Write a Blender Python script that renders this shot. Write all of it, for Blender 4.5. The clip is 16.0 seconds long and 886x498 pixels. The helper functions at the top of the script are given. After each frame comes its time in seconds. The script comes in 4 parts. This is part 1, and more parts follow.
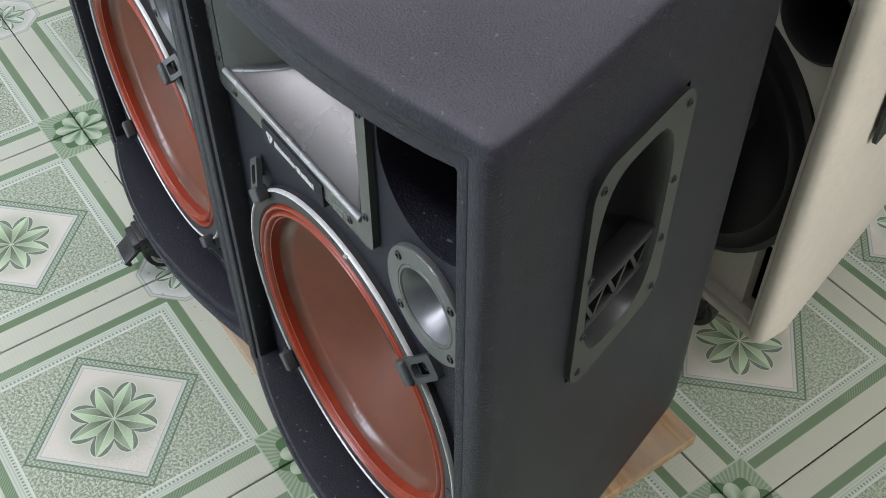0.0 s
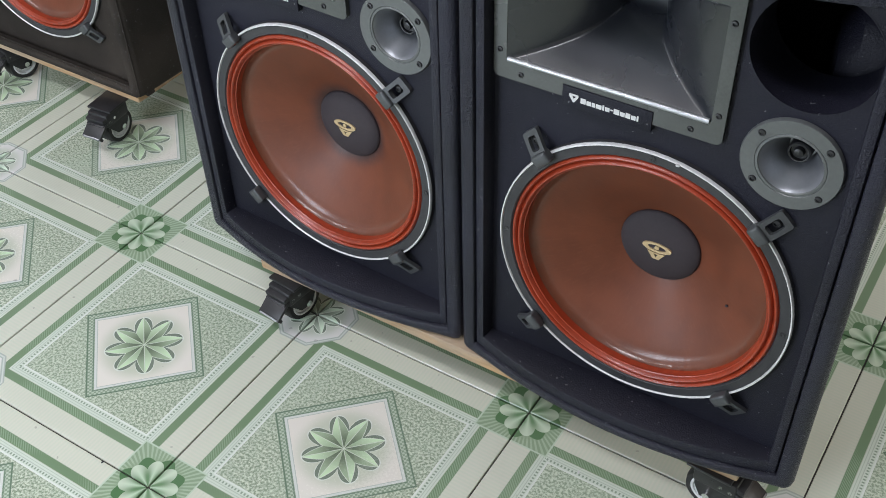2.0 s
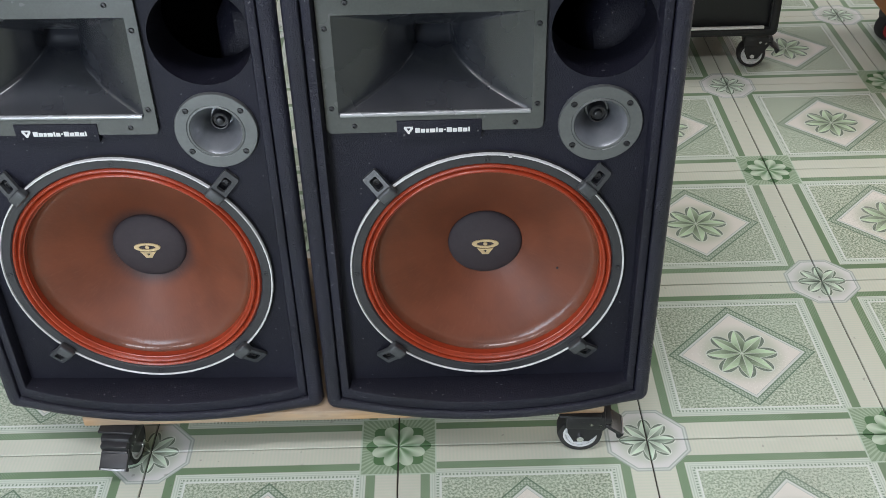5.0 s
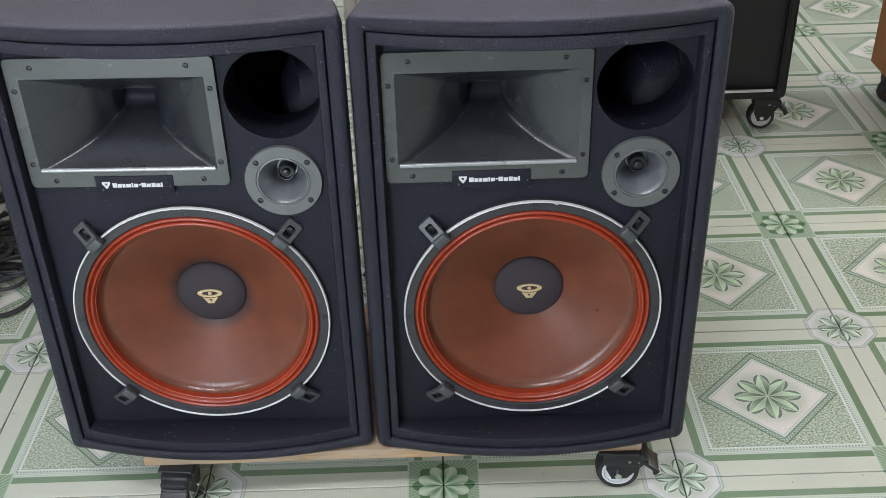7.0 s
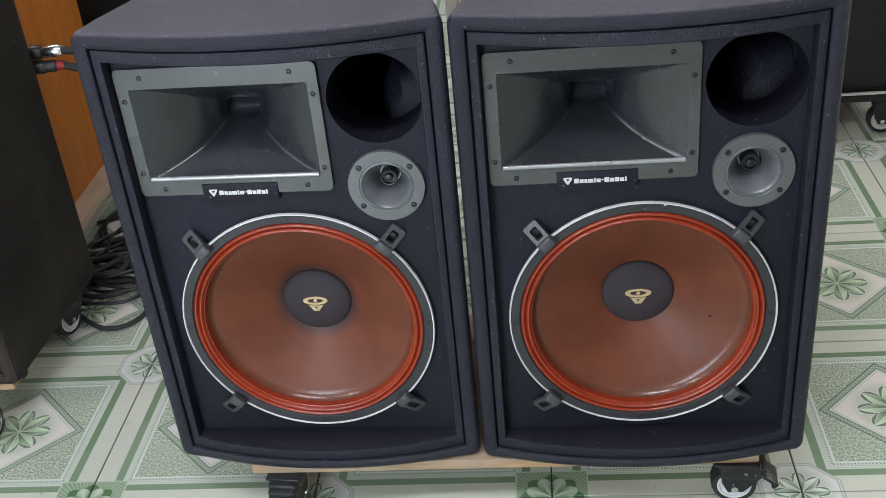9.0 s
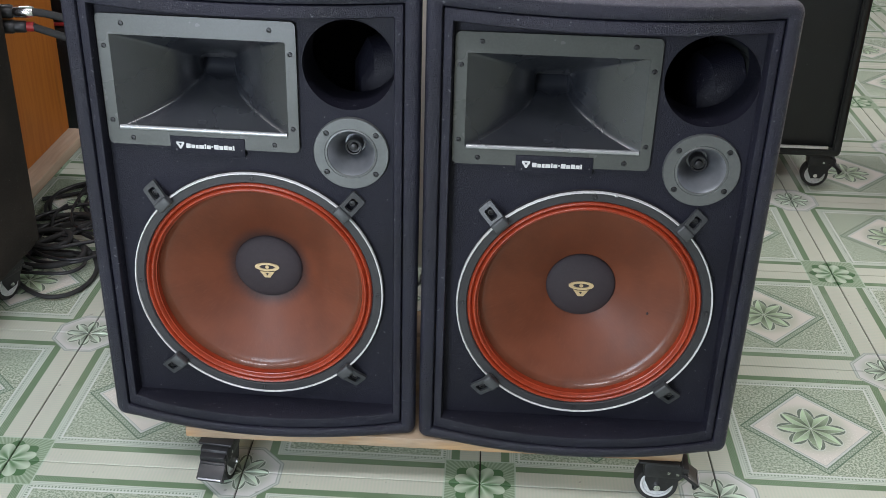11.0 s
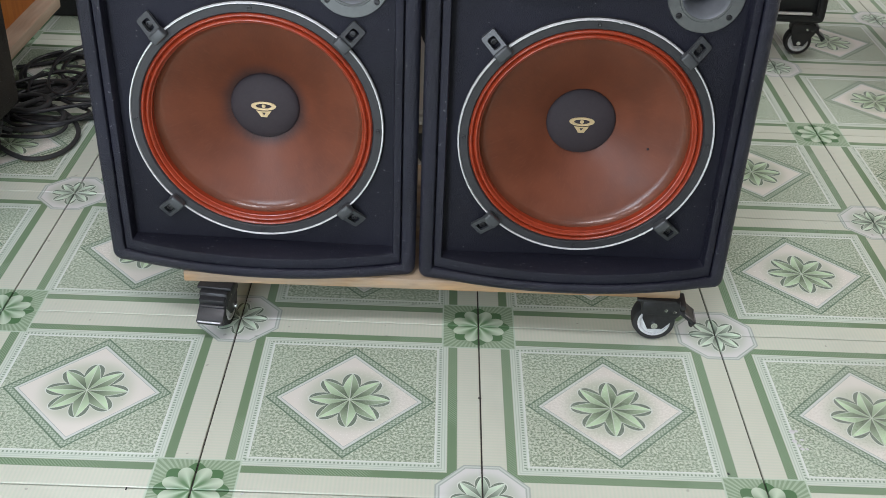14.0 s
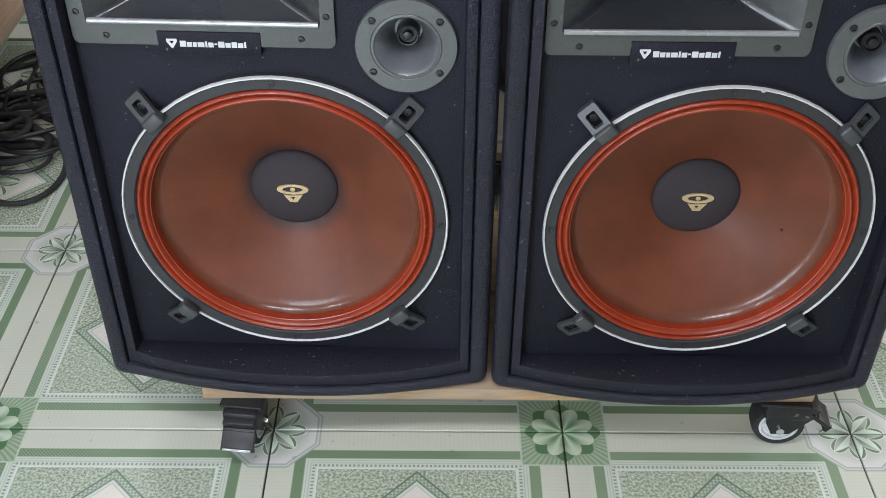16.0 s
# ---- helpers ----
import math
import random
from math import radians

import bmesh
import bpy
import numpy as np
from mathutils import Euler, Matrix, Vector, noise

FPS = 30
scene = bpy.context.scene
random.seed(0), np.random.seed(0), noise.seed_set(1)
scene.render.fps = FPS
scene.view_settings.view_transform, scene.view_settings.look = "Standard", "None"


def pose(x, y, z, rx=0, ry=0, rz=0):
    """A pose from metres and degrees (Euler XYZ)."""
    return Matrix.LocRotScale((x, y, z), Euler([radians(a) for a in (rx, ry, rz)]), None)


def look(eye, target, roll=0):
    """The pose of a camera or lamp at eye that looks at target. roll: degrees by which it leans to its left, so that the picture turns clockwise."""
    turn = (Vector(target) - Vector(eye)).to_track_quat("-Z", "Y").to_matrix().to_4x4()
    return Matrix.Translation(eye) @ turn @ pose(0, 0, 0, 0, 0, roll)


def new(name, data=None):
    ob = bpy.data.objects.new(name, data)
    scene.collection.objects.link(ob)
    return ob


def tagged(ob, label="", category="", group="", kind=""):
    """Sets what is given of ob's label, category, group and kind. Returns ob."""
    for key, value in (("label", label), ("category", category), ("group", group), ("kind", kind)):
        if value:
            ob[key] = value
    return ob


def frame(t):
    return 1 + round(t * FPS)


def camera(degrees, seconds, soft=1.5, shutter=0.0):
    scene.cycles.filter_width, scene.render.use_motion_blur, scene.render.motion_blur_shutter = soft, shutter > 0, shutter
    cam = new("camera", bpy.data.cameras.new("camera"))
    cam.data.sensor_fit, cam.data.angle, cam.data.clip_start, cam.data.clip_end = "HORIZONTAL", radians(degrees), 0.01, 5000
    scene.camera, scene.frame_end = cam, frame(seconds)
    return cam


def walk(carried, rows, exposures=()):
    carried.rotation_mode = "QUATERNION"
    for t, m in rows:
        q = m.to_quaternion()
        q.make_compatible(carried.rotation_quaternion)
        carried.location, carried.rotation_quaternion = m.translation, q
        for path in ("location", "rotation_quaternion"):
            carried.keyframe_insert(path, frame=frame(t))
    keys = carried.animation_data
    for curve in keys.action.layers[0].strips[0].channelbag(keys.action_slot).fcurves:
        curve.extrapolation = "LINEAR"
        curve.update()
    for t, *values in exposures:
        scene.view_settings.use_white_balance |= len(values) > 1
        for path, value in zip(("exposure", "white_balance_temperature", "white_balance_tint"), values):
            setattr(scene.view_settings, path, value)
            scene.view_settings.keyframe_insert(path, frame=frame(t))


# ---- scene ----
cam = camera(44.8, 16.0, 0.45)
PATH = [
    (0, (0.741, -0.305, 1.244), (-0.369, 0.472, -0.227), -0.2),
    (0.5, (0.759, -0.438, 1.238), (-0.383, 0.35, -0.203), -0.4),
    (1, (0.672, -0.628, 1.244), (-0.463, 0.187, -0.186), 0.4),
    (1.5, (0.555, -0.802, 1.272), (-0.5, 0.152, -0.134), -0.4),
    (2, (0.466, -0.926, 1.275), (-0.35, 0.308, -0.071), -1.8),
    (2.5, (0.381, -0.97, 1.271), (-0.265, 0.422, -0.011), -1.8),
    (3, (0.254, -1.02, 1.285), (-0.287, 0.447, 0.038), -1.9),
    (3.5, (0.154, -1.069, 1.285), (-0.158, 0.487, 0.068), -2.4),
    (4, (0.104, -1.132, 1.277), (-0.057, 0.45, 0.064), -3.3),
    (4.2, (0.11, -1.147, 1.276), (-0.003, 0.438, 0.061), -3.0),
    (6.3, (0.018, -1.299, 1.29), (0.044, 0.379, 0.201), -1.3),
    (6.5, (0.012, -1.302, 1.298), (0.038, 0.378, 0.212), -1.3),
    (7, (0.006, -1.313, 1.303), (0.012, 0.376, 0.231), -1.7),
    (7.5, (0.016, -1.359, 1.298), (-0.119, 0.335, 0.244), -4.5),
    (8, (0.006, -1.345, 1.291), (-0.163, 0.352, 0.247), -5.2),
    (8.5, (0.015, -1.329, 1.279), (-0.177, 0.372, 0.244), -5.8),
    (9, (0.011, -1.306, 1.269), (-0.184, 0.4, 0.243), -5.8),
    (9.2, (0.018, -1.296, 1.277), (-0.176, 0.417, 0.265), -5.7),
    (11.3, (-0.035, -1.426, 1.16), (-0.07, 0.343, 0.227), 2.7),
    (11.5, (-0.042, -1.434, 1.141), (-0.059, 0.321, 0.181), 3.1),
    (12, (-0.049, -1.463, 1.105), (-0.041, 0.261, 0.091), 3.7),
    (12.5, (-0.053, -1.479, 1.075), (-0.029, 0.211, 0.006), 3.7),
    (13, (-0.071, -1.485, 1.055), (-0.044, 0.184, -0.047), 3.5),
    (13.5, (-0.08, -1.477, 1.047), (-0.058, 0.19, -0.057), 3.1),
    (14, (-0.079, -1.464, 1.074), (-0.063, 0.228, 0.008), 2.4),
    (14.5, (-0.112, -1.424, 1.091), (-0.091, 0.3, 0.078), 0.8),
    (15, (-0.183, -1.312, 1.127), (-0.117, 0.421, 0.13), -1.7),
    (15.5, (-0.181, -1.169, 1.174), (-0.138, 0.533, 0.126), -3.4),
    (16, (-0.171, -1.017, 1.116), (-0.166, 0.558, -0.116), 0.5),
]
walk(cam, [(t, look(eye, target, roll)) for t, eye, target, roll in PATH])

# ---------------------------------------------------------------- light
world = bpy.data.worlds.new("world")
scene.world = world
world.use_nodes = True
world.node_tree.nodes["Background"].inputs[0].default_value = (0.75, 0.85, 1.0, 1)
world.node_tree.nodes["Background"].inputs[1].default_value = 0.15
# none of these lamps is seen; the last two are added as fill
LAMPS = [(-0.42, -1.20, 31.0), (-2.4, -1.42, 23.0), (1.75, 1.45, 25.0), (-1.7, 1.75, 20.0)]
for lx, ly, watts in LAMPS:
    panel = bpy.data.lights.new("panel_light", "AREA")
    panel.shape, panel.size, panel.size_y, panel.energy, panel.color = "RECTANGLE", 1.2, 0.30, watts, (0.965, 0.945, 1.01)
    new("panel_light", panel).matrix_world = pose(lx, ly, 2.80)

WIN = (-1.60, -0.60, 0.0, 2.1)  # open doorway behind the walk: x0, x1, z0, z1
day = bpy.data.lights.new("doorway_daylight", "AREA")
day.shape, day.size, day.size_y, day.energy, day.color = "RECTANGLE", WIN[1] - WIN[0], WIN[3] - WIN[2], 68.0, (0.80, 0.895, 1.03)
new("doorway_daylight", day).matrix_world = pose((WIN[0] + WIN[1]) / 2, -2.46, (WIN[2] + WIN[3]) / 2, 90, 0, 0)

EAST = (0.3, 1.7, 0.75, 2.1)  # added window in the east wall, unseen, for fill light: y0, y1, z0, z1
pane = bpy.data.lights.new("window_fill_light", "AREA")
pane.shape, pane.size, pane.size_y, pane.energy, pane.color = "RECTANGLE", EAST[3] - EAST[2], EAST[1] - EAST[0], 46.0, (1.0, 0.965, 0.90)
new("window_fill_light", pane).matrix_world = pose(3.27, (EAST[0] + EAST[1]) / 2, (EAST[2] + EAST[3]) / 2, 0, 90, 0)

# ---------------------------------------------------------------- node helpers


class Val:
    """A node socket with arithmetic."""

    def __init__(self, tree, socket):
        self.tree, self.socket = tree, socket

    def math(self, op, *others, clamp=False):
        n = self.tree.nodes.new("ShaderNodeMath")
        n.operation, n.use_clamp = op, clamp
        for i, v in enumerate((self, *others)):
            if isinstance(v, Val):
                self.tree.links.new(v.socket, n.inputs[i])
            else:
                n.inputs[i].default_value = v
        return Val(self.tree, n.outputs[0])

    def __add__(self, o): return self.math("ADD", o)
    def __sub__(self, o): return self.math("SUBTRACT", o)
    def __mul__(self, o): return self.math("MULTIPLY", o)
    def __truediv__(self, o): return self.math("DIVIDE", o)
    def rsub(self, v): return (self * -1.0) + v
    def lt(self, o): return self.math("LESS_THAN", o)
    def gt(self, o): return self.math("GREATER_THAN", o)
    def abs(self): return self.math("ABSOLUTE")
    def min(self, o): return self.math("MINIMUM", o)
    def max(self, o): return self.math("MAXIMUM", o)
    def inv(self): return self.rsub(1.0)

    def ramp(self, lo, hi):
        """0 at lo, 1 at hi, smooth between."""
        n = self.tree.nodes.new("ShaderNodeMapRange")
        n.interpolation_type = "SMOOTHSTEP"
        self.tree.links.new(self.socket, n.inputs[0])
        n.inputs[1].default_value, n.inputs[2].default_value = lo, hi
        return Val(self.tree, n.outputs[0])

    def band(self, centre, half, soft=0.0025):
        return (self - centre).abs().ramp(half + soft, half - soft)


def mix(tree, fac, a, b, blend="MIX"):
    n = tree.nodes.new("ShaderNodeMix")
    n.data_type, n.blend_type = "RGBA", blend
    for i, v in ((0, fac), (6, a), (7, b)):
        if isinstance(v, Val):
            tree.links.new(v.socket, n.inputs[i])
        elif isinstance(v, bpy.types.NodeSocket):
            tree.links.new(v, n.inputs[i])
        elif isinstance(v, (int, float)):
            n.inputs[i].default_value = v
        else:
            n.inputs[i].default_value = (*v, 1)
    return n.outputs[2]


def noise_val(tree, vec, scale, detail=3.0, rough=0.55, stretch=None):
    if stretch:
        mp = tree.nodes.new("ShaderNodeMapping")
        mp.inputs["Scale"].default_value = stretch
        tree.links.new(vec, mp.inputs[0])
        vec = mp.outputs[0]
    n = tree.nodes.new("ShaderNodeTexNoise")
    n.inputs["Scale"].default_value, n.inputs["Detail"].default_value, n.inputs["Roughness"].default_value = scale, detail, rough
    tree.links.new(vec, n.inputs["Vector"])
    return Val(tree, n.outputs["Fac"])


def base(name):
    m = bpy.data.materials.new(name)
    m.use_nodes = True
    t = m.node_tree
    coord = t.nodes.new("ShaderNodeTexCoord").outputs["Object"]
    return m, t, t.nodes["Principled BSDF"], coord


def feed(t, b, name, v):
    if isinstance(v, Val):
        t.links.new(v.socket, b.inputs[name])
    elif isinstance(v, bpy.types.NodeSocket):
        t.links.new(v, b.inputs[name])
    elif isinstance(v, tuple):
        b.inputs[name].default_value = (*v, 1)
    else:
        b.inputs[name].default_value = v


def bump(t, b, height, strength, distance):
    n = t.nodes.new("ShaderNodeBump")
    n.inputs["Strength"].default_value, n.inputs["Distance"].default_value = strength, distance
    t.links.new(height.socket, n.inputs["Height"])
    t.links.new(n.outputs[0], b.inputs["Normal"])


def plain(name, colour, rough=0.5, metal=0.0, vary=0.25, fine=180.0, relief=0.1, depth=0.0006, coat=0.0, spec=0.5):
    """A painted, plastic or metal surface with uneven tone at two scales and fine relief."""
    m, t, b, c = base(name)
    big, small = noise_val(t, c, 7.0, 4), noise_val(t, c, fine, 3)
    tone = (big * 0.6 + small * 0.4).ramp(0.3, 0.7)
    lo, hi = tuple(v * (1 - vary) for v in colour), tuple(min(1, v * (1 + vary)) for v in colour)
    feed(t, b, "Base Color", mix(t, tone, lo, hi))
    feed(t, b, "Roughness", (big * 0.25 + (rough - 0.12)))
    feed(t, b, "Metallic", metal)
    feed(t, b, "Coat Weight", coat)
    feed(t, b, "Specular IOR Level", spec)
    bump(t, b, small, relief, depth)
    return m


def speaker_paint(name, colour, rough=0.55, dust=0.0, relief=0.42, spec=0.45, sheen_from=None, mottle=1.25, edge=0.0):
    """Thick textured cabinet paint, with small pale specks of dust and chips, painted glints, and a pale film that
    paints in the top's sheen above a height.
    """
    m, t, b, c = base(name)
    coarse, grain, big = noise_val(t, c, 440, 3, 0.62), noise_val(t, c, 1100, 2), noise_val(t, c, 5, 4)
    tone = mix(t, big.ramp(0.3, 0.7), tuple(v / mottle for v in colour), tuple(v * mottle for v in colour))
    # pale tint on the top: the sheen it catches, painted into the colour
    if sheen_from is not None:
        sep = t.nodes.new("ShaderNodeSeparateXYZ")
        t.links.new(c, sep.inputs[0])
        sheen_film = Val(t, sep.outputs[2]).ramp(sheen_from, sheen_from + 0.004) * (big * 0.5 + grain * 0.5 + 0.1)
        tone = mix(t, sheen_film * 0.85, tone, (0.160, 0.152, 0.184))
    speck = noise_val(t, c, 210, 1, 0.4).ramp(0.735, 0.765) * (0.22 + dust)
    tone = mix(t, speck, tone, (0.30, 0.30, 0.31))
    # sparkle of the rough paint, put into the base colour as pale dots
    glint = noise_val(t, c, 480, 1, 0.5).ramp(0.69, 0.74) * noise_val(t, c, 14, 3).ramp(0.40, 0.62)
    tone = mix(t, glint * 0.45, tone, (0.14, 0.14, 0.17))
    gloss = grain.ramp(0.35, 0.65) * 0.28 + (big * 0.2 + (rough - 0.2))
    if edge:  # paint rubbed shiny and pale in spots along the sharp edges
        sharp = t.nodes.new("ShaderNodeNewGeometry").outputs["Pointiness"]
        worn = Val(t, sharp).ramp(0.52, 0.60) * noise_val(t, c, 230, 3, 0.7).ramp(0.50, 0.62) * edge
        tone = mix(t, worn * 0.8, tone, (0.060, 0.060, 0.078))
        gloss = gloss - worn * 0.16
    feed(t, b, "Base Color", tone)
    feed(t, b, "Roughness", gloss)
    feed(t, b, "Specular IOR Level", spec)
    bump(t, b, coarse.ramp(0.32, 0.70) + grain * 0.35, relief, 0.0012)
    return m


def wood(name, colour, dark, along="x", rough=0.5, coat=0.0, size=1.0, grime=0.0, spec=0.5):
    m, t, b, c = base(name)
    s = (3, 40, 40) if along == "x" else ((40, 3, 40) if along == "y" else (40, 40, 3))
    grain = noise_val(t, c, 1.6 * size, 6, 0.65, s)
    streak = noise_val(t, c, 0.55 * size, 3, 0.5, s)
    blot = noise_val(t, c, 9, 3)
    col = mix(t, grain.ramp(0.35, 0.65), dark, colour)
    col = mix(t, streak.ramp(0.62, 0.75) * 0.5, col, tuple(v * 0.45 for v in dark))
    col = mix(t, blot.ramp(0.55, 0.75) * 0.35, col, tuple(v * 0.7 for v in colour))
    if grime:
        soil = noise_val(t, c, 5.5, 5, 0.62, (1, 3, 3))
        knot = noise_val(t, c, 3.2, 2, 0.4, (2, 6, 6))
        col = mix(t, soil.ramp(0.36, 0.60) * grime, col, (0.360, 0.290, 0.215))
        col = mix(t, knot.ramp(0.66, 0.72) * grime, col, (0.10, 0.055, 0.028))
    feed(t, b, "Base Color", col)
    feed(t, b, "Roughness", rough)
    feed(t, b, "Coat Weight", coat)
    feed(t, b, "Specular IOR Level", spec)
    bump(t, b, grain, 0.25, 0.0008)
    return m


def tile_material(size):
    """Glazed green and white floor tile: speckled field, bead border, diamond with a folded flower, and two kinds of corner."""
    m, t, b, c = base("glazed_floor_tile")
    geo = t.nodes.new("ShaderNodeNewGeometry").outputs["Position"]
    sep = t.nodes.new("ShaderNodeSeparateXYZ")
    t.links.new(geo, sep.inputs[0])
    X, Y = Val(t, sep.outputs[0]) / size, Val(t, sep.outputs[1]) / size
    U, V = X - X.math("FLOOR") - 0.5, Y - Y.math("FLOOR") - 0.5
    A, B = U.abs(), V.abs()
    M, S = A.max(B), A + B
    pale, green, white = (0.645, 0.652, 0.552), (0.165, 0.255, 0.145), (0.78, 0.745, 0.68)
    dark, leaf, mid = (0.045, 0.090, 0.046), (0.345, 0.450, 0.300), (0.250, 0.345, 0.222)
    speck, cloud = noise_val(t, geo, 260, 3, 0.6), noise_val(t, geo, 6, 3)
    # plain bands beside the joints, with faint ribs
    ribs = ((A.lt(B) * U + A.gt(B) * V) * 420.0).math("SINE") * 0.5 + 0.5
    col = mix(t, ribs * 0.30, pale, (0.50, 0.61, 0.49))
    hatch = ((U + V) * 520.0).math("SINE").ramp(-0.2, 0.4)
    corner_side = noise_val(t, geo, 3.1, 1).ramp(0.46, 0.5)
    col = mix(t, M.band(0.393, 0.018), col, green)
    col = mix(t, M.band(0.393, 0.015) * hatch * corner_side * 0.45, col, (0.36, 0.48, 0.34))
    # inner border: white line, beads, line
    col = mix(t, M.lt(0.373), col, (0.62, 0.69, 0.60))
    bead = ((A.gt(B) * V + A.lt(B) * U) * 440.0).math("SINE").ramp(-0.2, 0.4)
    col = mix(t, M.band(0.3445, 0.0048, 0.002) * bead * 0.80, col, (0.17, 0.245, 0.175))
    col = mix(t, (M.band(0.3555, 0.0016, 0.0015) + M.band(0.366, 0.0012, 0.0015)).min(1.0) * 0.55, col, (0.30, 0.37, 0.29))
    col = mix(t, M.lt(0.336), col, (0.72, 0.76, 0.71))
    # speckled field
    field = mix(t, speck.ramp(0.34, 0.66), (0.200, 0.262, 0.178), (0.61, 0.665, 0.54))
    field = mix(t, cloud.ramp(0.35, 0.7) * 0.3, field, (0.46, 0.57, 0.44))
    in_field = M.lt(0.329)
    col = mix(t, in_field, col, field)
    # diamond with its braided frame
    braid = (((U - V) * 260.0).math("SINE") * ((U + V) * 260.0).math("SINE")).ramp(-0.25, 0.25)
    frame_col = mix(t, braid, (0.235, 0.315, 0.225), (0.46, 0.535, 0.43))
    col = mix(t, S.lt(0.322), col, frame_col)
    col = mix(t, S.band(0.318, 0.0045), col, (0.13, 0.20, 0.135))
    col = mix(t, S.band(0.283, 0.0035), col, (0.16, 0.235, 0.165))
    col = mix(t, S.lt(0.277), col, (0.66, 0.69, 0.65))
    col = mix(t, S.band(0.262, 0.002), col, (0.42, 0.47, 0.42))
    col = mix(t, S.lt(0.260), col, white)

    def flower(col, u, v, mask, reach, tint, turn=0.0):
        r = (u * u + v * v).math("SQRT")
        ang = v.math("ARCTAN2", u) + (math.pi + turn)
        w = ang / (math.pi / 4)
        f = (w - w.math("FLOOR") - 0.5) * 2.0  # -1 to 1 across a petal
        fa = f.abs()
        edge = (fa.math("POWER", 2.2) * -0.40 + 1.0) * reach  # round lobe
        kite = (fa * -0.66 + fa * fa * 0.17 + 1.0) * reach  # pointed petal inside it
        halo = r.ramp(reach * 1.32, reach * 0.82) * mask
        col = mix(t, halo * 0.5, col, leaf)
        lobe = (r - edge).ramp(0.0025, -0.0005) * mask
        col = mix(t, lobe, col, (0.70, 0.74, 0.67))
        col = mix(t, (r - edge).ramp(-0.0025, -0.0045) * mask * 0.80, col, dark)
        inside = (r - kite).ramp(0.0015, -0.0005) * mask
        out = r.ramp(reach * 0.15, reach * 0.85)
        shade = mix(t, out, tuple(v * 0.36 for v in tint), tuple(v * 1.05 for v in tint))
        light = mix(t, out, tuple(v * 0.95 for v in tint), tuple(min(1, v * 1.72) for v in tint))
        fold = mix(t, f.ramp(-0.10, 0.10), shade, light)
        fold = mix(t, (fa * fa * r).ramp(reach * 0.30, reach * 0.75) * 0.7, fold, tuple(v * 0.5 for v in tint))
        fold = mix(t, (fa * r).ramp(0.006, 0.001) * 0.75, fold, (0.70, 0.76, 0.66))
        fold = mix(t, (kite - r).ramp(0.006, 0.001) * 0.85, fold, (0.72, 0.77, 0.69))
        return mix(t, inside, col, fold)

    col = flower(col, U, V, S.lt(0.258), 0.158, leaf, math.pi / 8)
    # corners: green squares and white octagons by turns
    CX, CY = (X + 0.5).math("FLOOR"), (Y + 0.5).math("FLOOR")
    P, Q = X - CX, Y - CY
    PA, QA = P.abs(), Q.abs()
    odd = ((CX + CY) * 0.5 + 0.01)
    odd = (odd - odd.math("FLOOR")).gt(0.25)
    square = PA.max(QA)
    in_green = square.lt(0.150) * odd.inv()
    rr = (P * P + Q * Q).math("SQRT")
    rays = (Q.math("ARCTAN2", P) * 60.0).math("SINE").ramp(-0.3, 0.5)
    patch = mix(t, rays * 0.5 * rr.ramp(0.1, 0.14), mid, (0.47, 0.59, 0.44))
    col = mix(t, in_green, col, patch)
    col = mix(t, square.band(0.149, 0.003) * odd.inv(), col, (0.52, 0.62, 0.50))
    wave = (Q.math("ARCTAN2", P) * 8.0).math("COSINE")
    col = mix(t, (rr - (wave * 0.012 + 0.119)).ramp(0.002, -0.002) * in_green, col, (0.075, 0.175, 0.07))
    pw = (Q.math("ARCTAN2", P) + math.pi) / (math.pi / 4)
    pf = ((pw - pw.math("FLOOR") - 0.5) * 2.0).abs()
    petal = mix(t, (pf + rr * -3.0).ramp(-0.35, 0.75), (0.52, 0.66, 0.49), (0.13, 0.25, 0.12))
    petal = mix(t, rr.ramp(0.04, 0.105) * 0.50, petal, (0.62, 0.68, 0.56))
    col = mix(t, (rr - (pf * pf * -0.034 + 0.112)).ramp(0.002, -0.002) * in_green, col, petal)
    octo = square.max((PA + QA) * 0.72)
    in_white = octo.lt(0.166) * odd
    col = mix(t, in_white, col, (0.60, 0.64, 0.60))
    col = mix(t, (octo.band(0.164, 0.003) + octo.band(0.152, 0.0025)).min(1.0) * odd * 0.7, col, (0.30, 0.36, 0.31))
    col = mix(t, octo.lt(0.148) * odd, col, (0.70, 0.695, 0.68))
    col = flower(col, P, Q, octo.lt(0.145) * odd, 0.115, (0.40, 0.49, 0.39), math.pi / 8)
    # scuffs and dust
    dirt = noise_val(t, geo, 2.3, 5, 0.6)
    col = mix(t, dirt.ramp(0.52, 0.78) * 0.22, col, (0.33, 0.34, 0.29))
    spot = noise_val(t, geo, 75, 1, 0.3).ramp(0.765, 0.79)
    col = mix(t, spot * 0.35, col, (0.14, 0.14, 0.12))
    info = t.nodes.new("ShaderNodeObjectInfo").outputs["Random"]
    col = mix(t, Val(t, info) * 0.10, col, (0.50, 0.55, 0.47))
    feed(t, b, "Base Color", col)
    feed(t, b, "Roughness", dirt * 0.16 + speck * in_field * 0.10 + 0.13)
    feed(t, b, "Specular IOR Level", 0.5)
    bump(t, b, speck * in_field * S.gt(0.322) + cloud * 0.6, 0.22, 0.0008)
    return m


